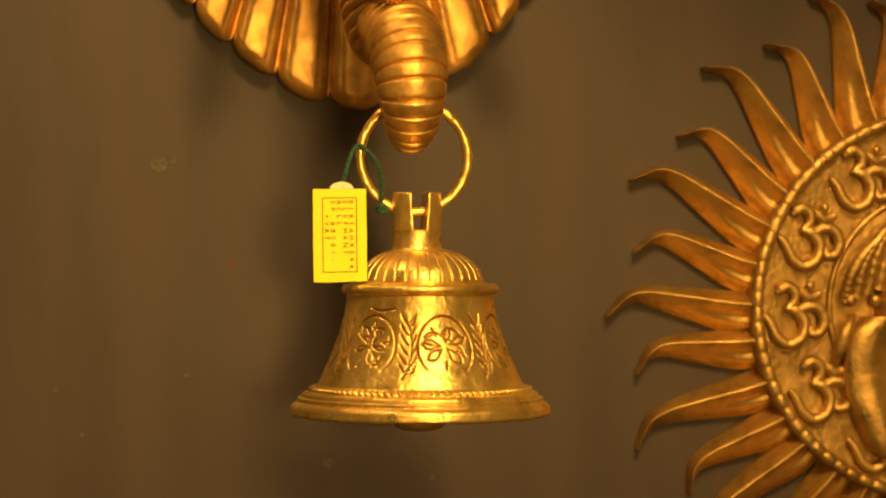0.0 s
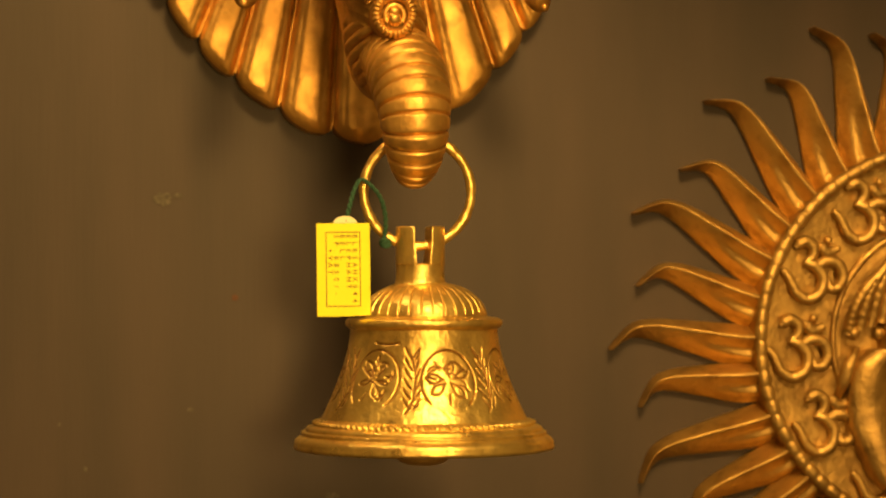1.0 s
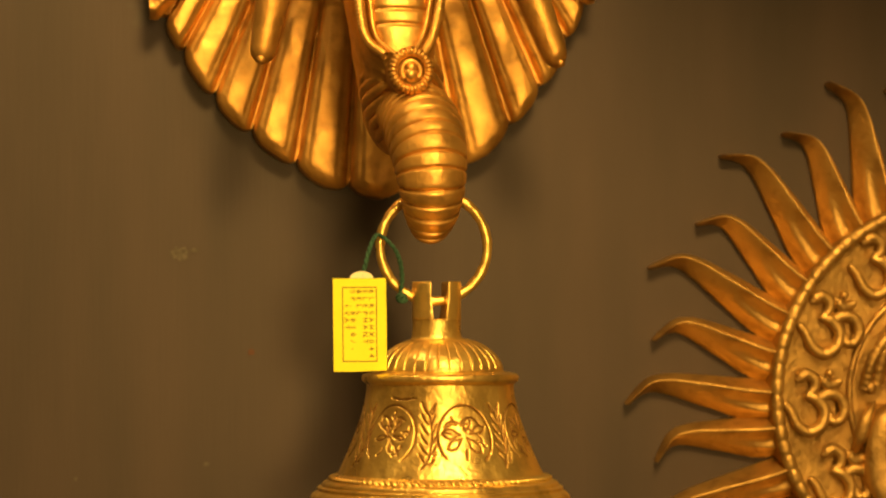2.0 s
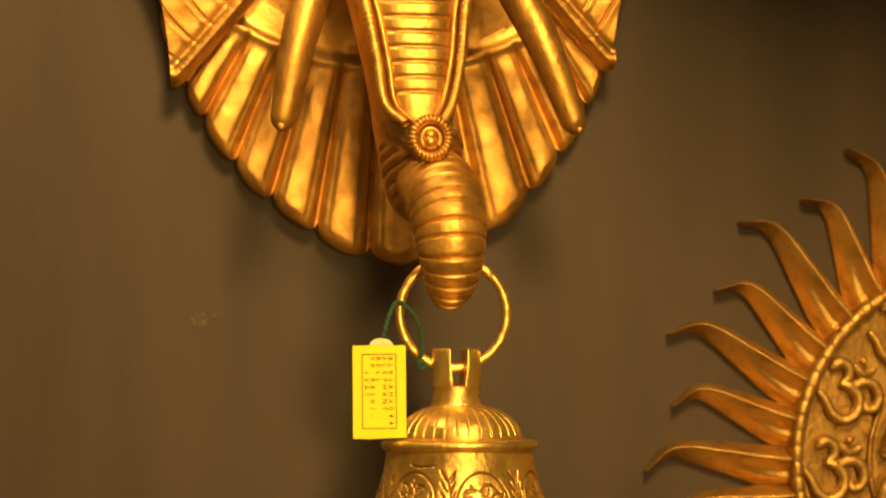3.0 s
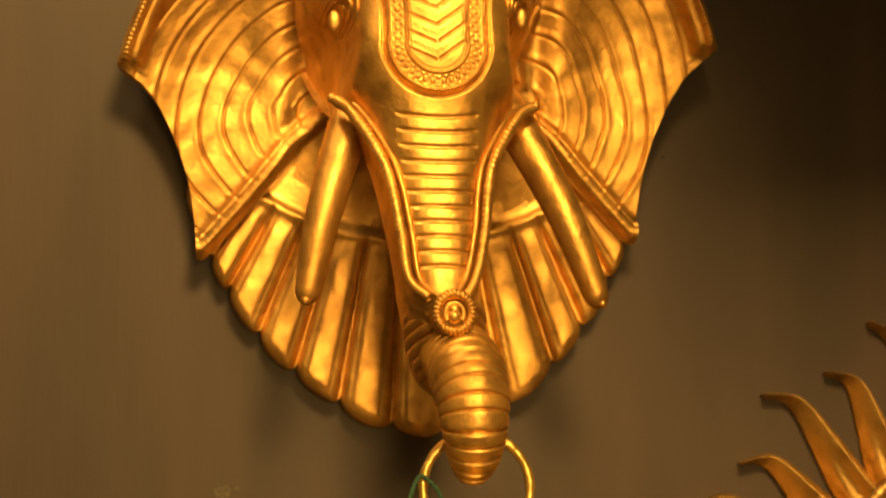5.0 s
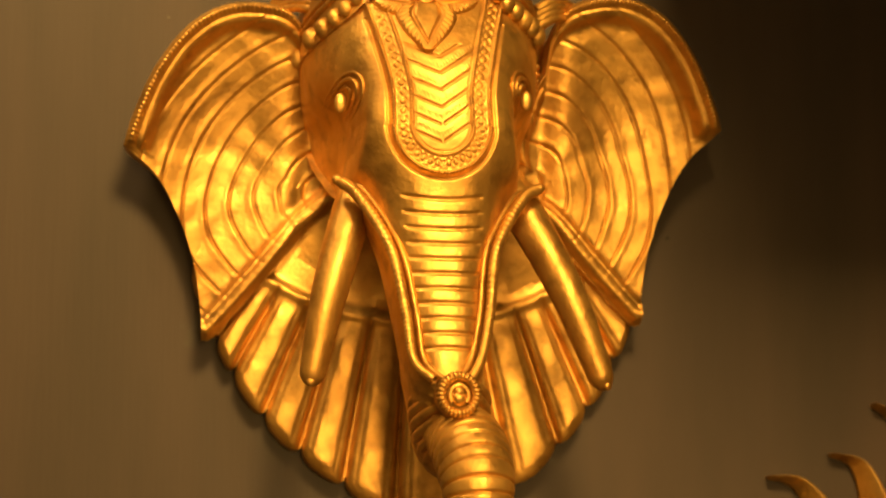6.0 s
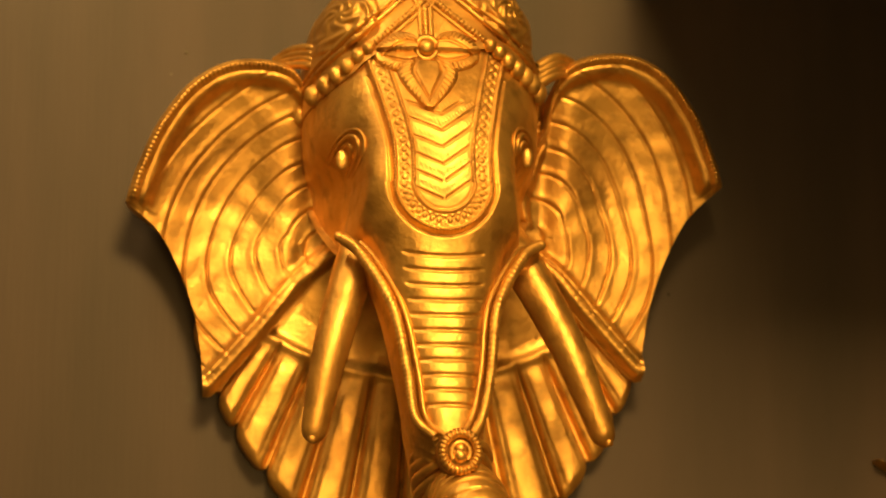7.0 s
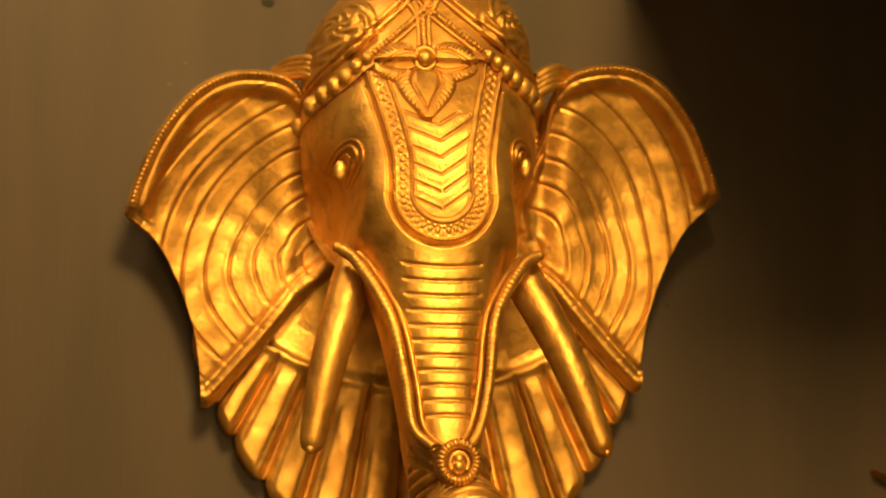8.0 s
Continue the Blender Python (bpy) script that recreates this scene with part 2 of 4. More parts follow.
def build_face(shape):
    z = np.linspace(0.352, 0.0832, 560)[:, None]
    s = np.linspace(-1, 1, 301)
    s = (np.sin(s * np.pi / 2) * 0.55 + s * 0.45)[None, :]
    a, mid = profile(z, FACE_HALF), face_middle(z)
    x = mid + a * s
    front = profile(z, FACE_FRONT)
    back = np.interp(z, (0.083, 0.1, 0.14, 0.2, 0.23, 0.26), (0.100, 0.096, 0.106, 0.094, 0.05, 0.02))
    d = back + (front - back) * (1 - np.abs(s) ** bulge(z)) ** (1 / 2.2)
    dx = x - mid
    # grooves across the trunk's face
    for k in range(11):
        zk = 0.2135 - 0.0071 * k
        half = 0.0190 - 0.00062 * k
        bow = zk + 0.12 * dx**2 / 0.019 * (1 - k / 7)
        d = d - 0.0011 * bell_curve(z - bow, 0.0009) / (1 + np.exp((np.abs(dx) - half) / 0.0006))
    # the tongue on the forehead, its borders and its chevrons
    ph = panel_half(z)
    edge = np.where(z > 0.2490, ph - np.abs(dx), 0.0245 - np.hypot(dx, np.minimum(z - 0.2490, 0)))
    inside = 1 / (1 + np.exp(-edge / 0.0004))
    d = d + 0.0016 * inside - 0.0014 * bell_curve(edge + 0.0009, 0.0009) * (z < 0.305)
    along = np.where(z > 0.2490, z, 0.2490 - 0.0245 * np.arctan2(0.2490 - z, np.abs(dx) + 1e-6))
    rope = 1 + 0.5 * np.cos(along * 2 * np.pi / 0.0017)
    d = d + 0.0014 * bell_curve(edge - 0.0011, 0.0008) * rope
    d = d + 0.0011 * bell_curve(edge - 0.0098, 0.0007) * rope
    for at in (0.0026, 0.0085, 0.0111):
        d = d - 0.0006 * bell_curve(edge - at, 0.0004) * inside
    d = d - 0.0011 * bell_curve(np.hypot((edge - 0.0056) * 1.0, (((along / 0.0046) % 1) - 0.5) * 0.0046) - 0.0018, 0.0005) * inside
    core = 1 / (1 + np.exp(-(edge - 0.0114) / 0.0004)) * (z < 0.29)
    for k in range(6):
        arm = np.where(dx < 0, 0.42, 0.74) * np.abs(dx)
        v = 0.2830 - 0.0086 * k + arm
        d = d - 0.0013 * bell_curve(z - v, np.where(dx < 0, 0.0005, 0.0007)) * core * (np.abs(dx) > 0.0005)
        d = d - 0.0005 * bell_curve(z - v - 0.0032, 0.0011) * np.clip(np.cos((dx + 0.4 * z) * 2 * np.pi / 0.0017), 0, 1) * core
    # hollow temples under the eyes
    d = np.maximum(d - hollow(dx, z), np.minimum(back, d))
    # wrinkles beside the medallion
    d = d - 0.0016 * np.abs(np.cos((z - 0.75 * np.abs(dx)) * np.pi / 0.0046)) ** 0.6 * np.clip((np.abs(dx) - 0.006) / 0.004, 0, 1) * bell_curve(z - 0.114, 0.012)
    shape.grid(x, z, d)


def build_eye(shape, side):
    """A sunken eye under three nested folds that lean outwards."""
    x, z = AXIS - 0.0045 + side * 0.0445, 0.2675 + 0.045 * side * 0.04
    for rx, rz, r, lift in ((0.0035, 0.0068, 0.0010, 0.0006), (0.0058, 0.0095, 0.0011, 0.0008), (0.0082, 0.0122, 0.0009, 0.0004)):
        a = np.linspace(-0.75, 2.9, 60)
        px = x - side * rx * np.cos(a) - side * 0.25 * rx * np.sin(a)
        pz = z + rz * np.sin(a)
        shape.tube(np.column_stack([px, pz, face_depth(px, pz) + lift]), r * np.interp(a, (-0.75, 0.2, 2.2, 2.9), (0.3, 1, 1, 0.3)), 10)
    bx, bz = x + side * 0.0008, z - 0.0005
    lid = float(face_depth(np.array(bx - side * 0.004), np.array(bz + 0.005)))
    shape.ball(bx, bz, lid - 0.0046, 0.0030, 0.55, 1.7)


def build_ridge(shape, pts):
    """The rope-like ridge from the cheek down to the medallion."""
    path = curve(pts, 260)
    r = np.interp(np.linspace(0, 1, 260), (0, 0.06, 0.5, 1), (0.0015, 0.0030, 0.0027, 0.0021))
    shape.tube(path, r, 12, 0.06, 60)
    inner = path.copy()
    inner[:, 0] += np.sign(AXIS - path[:, 0]) * 0.0048
    inner[:, 2] += 0.0012
    shape.tube(inner[30:], 0.0013, 8)
    shape.ball(*path[0], 0.0026)


def build_tusk(shape, pts):
    s = 1 - (1 - np.linspace(0, 1, 110)) ** 2
    fine = curve(pts, 400)
    path = np.column_stack([np.interp(s, np.linspace(0, 1, 400), fine[:, k]) for k in range(3)])
    r = np.interp(s, (0, 0.3, 0.6, 0.85, 1), (0.0112, 0.0102, 0.0091, 0.0072, 0.0058))
    r = r * np.sqrt(np.clip(1 - np.clip((s - 0.945) / 0.055, 0, 1) ** 2, 0, 1))
    shape.tube(path, r, 28)
    tip = path[-6] + np.array([0.0, 0.0016, 0.0030])
    shape.ball(*tip, 0.0022, 0.8)


def build_trunk(shape):
    """The lower trunk: it comes forward under the medallion, bends down and hooks back through the ring."""
    n = 900
    path = curve([(-0.0480, 0.116, 0.090), (-0.0450, 0.1080, 0.112), (-0.0405, 0.0970, 0.1340), (-0.0386, 0.0835, 0.1470), (-0.0379, 0.0705, 0.1510), (-0.0374, 0.0590, 0.1470), (-0.0371, 0.0515, 0.1400), (-0.0369, 0.0475, 0.1330)], n)
    run = np.concatenate([[0], np.cumsum(np.linalg.norm(np.diff(path, axis=0), axis=1))])
    s = run / run[-1]
    r = np.interp(s, *curve([(0, 0.0140), (0.25, 0.0154), (0.42, 0.0174), (0.56, 0.0172), (0.70, 0.0156), (0.82, 0.0133), (0.91, 0.0104), (0.965, 0.0072), (1.0, 0.0008)], 300).T)
    at, k = 0.026, 0
    while at < run[-1] - 0.003:
        gap = (0.0036 if at < 0.045 else 0.0052) + 0.0005 * math.sin(k * 2.7)
        inside = np.clip((run - at) / gap, 0, 1)
        r = r + 0.0004 * np.sin(np.pi * inside) ** 0.5
        r = r - (0.0011 + 0.0003 * math.sin(k * 3.1)) * bell_curve(run - at, 0.00050)
        at, k = at + gap, k + 1
    shape.tube(path, r, 72)


def build_medallion(shape):
    x, z, d = -0.0466, 0.1200, 0.1470
    n = 520
    a = np.linspace(0, 2 * np.pi, n, endpoint=False)
    spoke = np.abs(np.cos(a * 14)) ** 0.5
    q = np.linspace(0, 1, 14)[:, None]
    r = 0.0058 + (0.0102 - 0.0006 * (1 - spoke)[None, :] - 0.0058) * q
    lift = 0.0024 * np.sqrt(np.clip(1 - (2 * q - 1) ** 2, 0, 1)) * (0.62 + 0.38 * spoke[None, :] * np.clip(q * 3, 0, 1))
    shape.grid(x + r * np.cos(a), z + 1.06 * r * np.sin(a), d + lift + 0 * r, wrap_v=True)
    shape.grid(x + np.stack([0.0102 * np.cos(a)] * 2), z + 1.06 * np.stack([0.0102 * np.sin(a)] * 2), np.stack([d + 0 * a, d - 0.012 + 0 * a]), wrap_v=True)
    shape.ball(x, z, d - 0.0045, 0.0075, 0.55, 1.1)
    b = np.linspace(-0.7, np.pi + 0.7, 60)
    shape.tube(np.column_stack([x + 0.0042 * np.cos(b), z - 0.0004 + 0.0047 * np.sin(b), d + 0.0004 + 0 * b]), 0.0012, 10)
    shape.ball(x, z + 0.0012, d + 0.0006, 0.0024, 0.9)
    shape.ball(x - 0.0002, z - 0.0022, d + 0.0010, 0.0031, 0.9)


EAR = [(0.060, 0.296), (0.065, 0.3195), (0.077, 0.3295), (0.101, 0.3315), (0.1215, 0.3220), (0.1380, 0.3020), (0.1485, 0.279), (0.1535, 0.2625)]
EAR_CUT = [(0.1535, 0.2625), (0.137, 0.2480), (0.1255, 0.2275), (0.1172, 0.204), (0.1135, 0.182), (0.1125, 0.164)]
EAR_LOW = [(0.1125, 0.164), (0.1060, 0.1660), (0.0840, 0.1900), (0.0610, 0.2170), (0.044, 0.232)]
HUB = (0.0660, 0.2400)


def build_ear(shape, side):
    edge = np.vstack([curve(EAR_LOW, 80)[::-1], curve(EAR_CUT, 80)[::-1], curve(EAR, 120)[::-1], [(0.052, 0.28), (0.046, 0.25)]])
    ang = np.unwrap(np.arctan2(edge[:, 1] - HUB[1], edge[:, 0] - HUB[0]))
    rad = np.hypot(edge[:, 1] - HUB[1], edge[:, 0] - HUB[0])
    order = np.argsort(ang)
    th = np.linspace(ang.min(), ang.min() + 2 * np.pi, 1100, endpoint=False)
    full = np.interp(th, ang[order], rad[order], period=2 * np.pi)
    s = np.linspace(0, 1, 130)[:, None] ** 0.8
    r = s * full[None, :]
    gap = full[None, :] - r
    deg = np.degrees(th)[None, :] % 360
    # where the raised border runs: over the top to the tip, and along the lower edge
    tip = math.degrees(math.atan2(0.2625 - HUB[1], 0.1535 - HUB[0]))
    top_rim = 1 / (1 + np.exp(-(deg - tip - 0.5) / 0.8)) * (deg < 150)
    x, z = HUB[0] + r * np.cos(th), HUB[1] + r * np.sin(th)
    d = 0.035 + 0.17 * (z - 0.25) - 0.0110 * np.exp(-(((x - 0.100) / 0.036) ** 2 + ((z - 0.268) / 0.050) ** 2)) - 0.008 * bell_curve(np.minimum(x - 0.050, 0) + np.maximum(x - 0.058, 0), 0.010)
    # hammered surface and the curved wrinkles
    lumps = 0.00036 * (np.sin(x * 150 + 2.1 * np.sin(z * 110)) * np.sin(z * 170 + 1.7 * np.sin(x * 120 + side)))
    reach = np.hypot((x - 0.0505) * 1.0, (z - 0.236) * 0.94) * (1 + 0.05 * np.sin(2 * th[None, :] + side) + 0.012 * np.sin(5 * th[None, :] + x * 60))
    phase = reach / 0.0116
    cut = ((phase + 0.5) % 1) - 0.5
    low_line = curve(EAR_LOW, 240)
    far = np.full(x.shape, 1.0)
    along = np.zeros(x.shape)
    for k, (lx, lz) in enumerate(low_line):
        here = np.hypot(x - lx, z - lz)
        near = here < far
        far[near], along[near] = here[near], k
    plain = (1 - bell_curve(gap, 0.010) * top_rim) * (1 - bell_curve(far, 0.013))
    d = d + lumps * plain - (0.0011 * bell_curve(cut, 0.048) - 0.0004 * bell_curve(cut - 0.16, 0.14)) * plain
    # borders
    run = np.concatenate([[0], np.cumsum(np.hypot(np.diff(full * np.cos(th)), np.diff(full * np.sin(th))))])
    wave = 1 + 0.22 * np.cos(run[None, :] * 2 * np.pi / 0.0024)
    d = d + top_rim * (0.0060 / (1 + np.exp((gap - 0.0118) / 0.0009)) + 0.0022 * bell_curve(gap - 0.0030, 0.0024) * wave - 0.0008 * bell_curve(gap - 0.0064, 0.0008) - 0.004 * bell_curve(gap, 0.0018))
    d = d + 0.0065 / (1 + np.exp((far - 0.0112) / 0.0009)) + 0.0022 * bell_curve(far - 0.0045, 0.0036) * (1 + 0.04 * np.cos((along + far * 600) * 2 * np.pi / 6.5)) - 0.0045 * bell_curve(far, 0.0022)
    d = d - 0.0010 * bell_curve(far - 0.0086, 0.0009)
    shear = 0.055 * side * x
    shape.grid(AXIS + side * x, z + shear, d, wrap_v=True)
    # rounded root where the ear meets the head
    root = curve([(0.0600, 0.326, 0.026), (0.0620, 0.313, 0.018), (0.0605, 0.285, 0.012), (0.0570, 0.250, 0.010), (0.0460, 0.226, 0.006)], 60)
    shape.tube(np.column_stack([AXIS - 0.003 + side * root[:, 0], root[:, 1] + 0.055 * side * root[:, 0], root[:, 2]]), np.linspace(0.0050, 0.0030, 60), 14)
    # thick edge, turned back to the wall
    back = np.linspace(0, 1, 5)[:, None]
    xe, ze, de = x[-1], z[-1], d[-1]
    inset = 1 - 0.03 * back**2
    xb, zb = HUB[0] + (xe - HUB[0]) * inset, HUB[1] + (ze - HUB[1]) * inset
    shape.grid(AXIS + side * xb, zb + 0.055 * side * xb, de * (1 - back) + 0.014 * back, wrap_v=True)


FAN = (AXIS, 0.3235)
VALLEYS = (-44.0, -38.5, -32.9, -28.3, -21.7, -15.6, -9.3, -2.7, 4.0, 10.8, 18.1, 23.6, 30.2, 36.2, 43.0)
REACH = ((-44, 0.170), (-36, 0.187), (-30.8, 0.1975), (-25.2, 0.2100), (-18.4, 0.2240), (-11.6, 0.2360), (-5.7, 0.2470), (1.0, 0.2525), (7, 0.2480), (14.2, 0.2385), (20, 0.2255), (26.1, 0.2120), (33, 0.1950), (43, 0.172))


def build_collar(shape):
    """The fluted ruff under the ears: broad round flutes, with a narrow gutter between them."""
    for number, (low, high) in enumerate(zip(VALLEYS[:-1], VALLEYS[1:])):
        deg = np.linspace(low, high, 37)[None, :]
        s = np.linspace(0, 1, 90)[:, None]
        w = (deg - low) / (high - low)
        if high < 5:
            w = 1 - w
        fold = 0.07
        main = np.clip((w - fold) / (1 - fold), 0, 1)
        hump = np.where(w < fold, 0.03 * np.sin(np.pi * np.clip(w / fold, 0, 1)) ** 0.7, np.clip(1 - np.abs(2 * main - 1) ** 2.8, 0, 1) ** 0.5)
        outer = np.interp(deg, *np.transpose(REACH)) + 0.0008 - 0.0070 * (1 - np.sqrt(np.clip(1 - np.abs(2 * w - 1) ** 3.2, 0, 1)))
        inner = 0.128
        r = inner + (outer - inner) * s
        th = np.radians(deg)
        grow = np.clip((r - 0.152) / 0.014, 0, 1)
        fall = np.sqrt(np.clip((1 - s) / 0.055, 0, 1))
        d = 0.0118 + 0.0062 * grow * hump * (0.35 + 0.65 * fall) + 0.004 * (1 - grow) + 0.0012 * np.sin(number * 7.3)
        d = d + 0.00025 * np.sin(r * 260 + number * 2.2) * np.cos(main * 5 + number) * grow
        d = d - 0.0004 * bell_curve(np.abs(2 * main - 1) - 0.62, 0.10) * grow * (w > fold) * (s < 0.96)
        d = d + 0.0024 * bell_curve(r - 0.1535, 0.0030)
        x, z = FAN[0] + r * np.sin(th), FAN[1] - r * np.cos(th) + 0.024 * r * np.sin(th)
        shape.grid(x, z, d)
        shape.grid(np.vstack([x[-1:], x[-1:]]), np.vstack([z[-1:], z[-1:]]), np.vstack([d[-1:], 0 * d[-1:] + 0.001]))
    # the bowl behind the cheeks
    q, w = np.meshgrid(np.linspace(0.0, 0.152, 40), np.linspace(-0.74, 0.74, 90), indexing="ij")
    shape.grid(FAN[0] + q * np.sin(w) * 0.86, FAN[1] - q * np.cos(w) * 1.0, 0.044 - 0.0300 * (q / 0.152))


CROWN_HALF = [(0.421, 0.006), (0.412, 0.016), (0.395, 0.027), (0.372, 0.0400), (0.362, 0.0470), (0.353, 0.0530), (0.345, 0.0572), (0.333, 0.0590), (0.322, 0.0610), (0.295, 0.0615)]
CROWN_FRONT = [(0.421, 0.045), (0.412, 0.058), (0.395, 0.074), (0.372, 0.088), (0.345, 0.1005), (0.325, 0.1085), (0.310, 0.1135), (0.295, 0.118)]
MID = -0.0565
LEAN = 0.055          # the whole piece hangs a little askew


def crown_depth(x, z):
    a, front = profile(z, CROWN_HALF), profile(z, CROWN_FRONT)
    dx = x - MID
    d = 0.02 + (front - 0.02) * (1 - np.clip(np.abs(x - face_middle(z)) / a, 0, 1) ** 2.9) ** (1 / 2.2)
    for side in (-1, 1):
        ox, oz = dx - side * 0.0430, z - 0.3430 - LEAN * side * 0.043
        ball_r = np.hypot(ox, oz)
        boss = np.clip(1 - (ball_r / 0.0185) ** 2, 0, 1)
        rings = np.cos(ball_r * 2 * np.pi / 0.0062)
        petals = np.cos(7 * np.arctan2(oz, ox) + 3 * np.sin(ball_r * 500))
        d = d + 0.0085 * np.sqrt(boss) + (0.0006 * rings + 0.0008 * petals) * np.clip(boss * 4, 0, 1) * np.clip(ball_r / 0.004, 0, 1)
    return d


def bead_line(off):
    """Height of the string of beads on the brow at a distance from the middle."""
    return np.interp(np.abs(off), (0.0, 0.027, 0.029, 0.035, 0.040, 0.049, 0.058, 0.062), (0.3225, 0.3225, 0.3215, 0.3175, 0.3130, 0.3080, 0.3050, 0.304)) + LEAN * off


def build_crown(shape):
    """The headdress: a dome with two bosses, cords, a row of beads, three leaves and a jewel."""
    s = np.linspace(-1, 1, 301)[None, :]
    low = bead_line(0.0612 * s) - 0.0035
    z = 0.420 + (low - 0.420) * np.linspace(0, 1, 220)[:, None]
    x = face_middle(z) + profile(z, CROWN_HALF) * s
    d = crown_depth(x, z)
    shape.grid(x, z, d)
    under = np.linspace(0, 1, 6)[:, None]
    shape.grid(x[-1:] + 0 * under, z[-1:] - 0.0006 * under, d[-1:] - 0.014 * under)

    def surface(px, pz):
        return np.maximum(face_depth(px, pz), crown_depth(px, pz) * (pz > bead_line(px - MID) - 0.0035))

    for side in (-1, 1):
        # paired cords that climb from the ear to the top
        line = curve([(0.0605, 0.3125), (0.0500, 0.3185), (0.039, 0.3250), (0.0237, 0.3370), (0.0090, 0.3515), (0.0040, 0.362)], 240)
        step = np.gradient(line, axis=0)
        step /= np.linalg.norm(step, axis=1)[:, None]
        for off, r, start, wave, beads in ((0.0, 0.0015, 0, 0.05, 60), (0.0036, 0.0013, 0, 0.05, 60), (-0.0085, 0.0015, 110, 0.30, 26), (-0.0115, 0.0010, 125, 0.05, 20)):
            q = line + off * np.column_stack([-step[:, 1], step[:, 0]]) * -1
            q = q[start:]
            px, pz = MID + side * q[:, 0], q[:, 1] + LEAN * side * q[:, 0]
            shape.tube(np.column_stack([px, pz, surface(px, pz) + 0.0008]), r, 10, wave, beads)
        # row of beads along the brow, larger towards the ear
        for k in range(7):
            t = k / 6
            off = side * (0.0295 + 0.0285 * t)
            bx, bz = MID + off, float(bead_line(off))
            r = 0.0034 + 0.0022 * t
            bd = float(surface(np.array(bx), np.array(bz)))
            shape.ball(bx, bz, bd + 0.0002, r, 0.85, 1.10)
        # string of small beads down beside the ear
        for k in range(17):
            t = k / 16
            shape.ball(AXIS - 0.004 + side * (0.0620 - 0.002 * t), 0.300 - 0.058 * t + LEAN * side * 0.06, 0.0290 - 0.008 * t, 0.0019)
        # folded cloth where the ear meets the headdress
        for k in range(4):
            shape.tube(curve([(AXIS + side * 0.052, 0.316 + 0.0030 * k, 0.060), (AXIS + side * 0.062, 0.3225 + 0.0030 * k, 0.056), (AXIS + side * 0.072, 0.3260 + 0.0025 * k, 0.044), (AXIS + side * 0.080, 0.3265 + 0.0015 * k, 0.034)], 30), np.linspace(0.0030, 0.0018, 30), 10)

    def leaf(cx, cz, long, wide, turn, lift, form):
        u, w = np.meshgrid(np.linspace(0, 1, 90), np.linspace(-1, 1, 61), indexing="ij")
        half = wide * np.interp(u, *curve(form, 200).T)
        lx, ly = long * u, half * w
        px = cx + lx * math.cos(turn) - ly * math.sin(turn)
        pz = cz + lx * math.sin(turn) + ly * math.cos(turn)
        base = np.maximum(face_depth(px, pz), crown_depth(px, pz) * (pz > 0.318))
        reach = np.abs(w)
        rise = lift * np.sqrt(np.clip(1 - reach ** 6, 0, 1)) * np.clip(np.sin(np.pi * np.clip(u, 0.02, 0.99)) * 4, 0.1, 1)
        fan = np.cos((u - 0.30 * reach) * 2 * np.pi * 12)
        veins = 0.00045 * fan * np.clip((reach - 0.50) / 0.08, 0, 1) * np.clip((0.88 - reach) / 0.08, 0, 1)
        rib = 0.0015 * bell_curve(reach - 0.46 * np.clip((0.78 - u) / 0.5, 0, 1) ** 0.6, 0.07) * np.clip((0.84 - u) / 0.05, 0, 1)
        shape.grid(px, pz, base + rise + veins - rib)

    petal = [(0, 0.45), (0.15, 0.85), (0.45, 1.0), (0.8, 0.62), (1.0, 0.03)]
    heart = [(0, 0.45), (0.12, 0.86), (0.3, 1.0), (0.55, 0.78), (0.8, 0.38), (1.0, 0.03)]
    leaf(MID - 0.005, 0.3175, 0.0232, 0.0112, math.radians(188), 0.0044, petal)
    leaf(MID + 0.001, 0.3185, 0.0242, 0.0112, math.radians(-7), 0.0044, petal)
    leaf(MID - 0.0018, 0.3140, 0.0305, 0.0152, math.radians(-91), 0.0052, heart)
    jx, jz = MID - 0.0022, 0.3185
    jd = float(surface(np.array(jx), np.array(jz)))
    a = np.linspace(0, 2 * np.pi, 60, endpoint=False)
    shape.tube(np.column_stack([jx + 0.0050 * np.cos(a), jz + 0.0054 * np.sin(a), jd + 0.0048 + 0 * a]), 0.0014, 10, closed=True)
    shape.ball(jx, jz, jd + 0.0030, 0.0060, 0.6)
    shape.ball(jx, jz, jd + 0.0066, 0.0038, 0.7)
    for off in (-0.0026, 0.0026):
        pz = np.linspace(0.325, 0.341, 60)
        px = jx + off + 0 * pz
        shape.tube(np.column_stack([px, pz, surface(px, pz) + 0.0006]), 0.0013, 8, 0.05, 16)
        t = np.linspace(0, 1, 60)
        px, pz = jx + off * (1 - t) + np.sign(off) * 0.0125 * t, 0.341 + 0.021 * t
        shape.tube(np.column_stack([px, pz, surface(px, pz) + 0.0006]), 0.0013, 8, 0.25, 14)
    pz = np.linspace(0.323, 0.342, 40)
    shape.tube(np.column_stack([jx + 0 * pz, pz, surface(jx + 0 * pz, pz) + 0.0004]), 0.0014, 8, 0.25, 9)


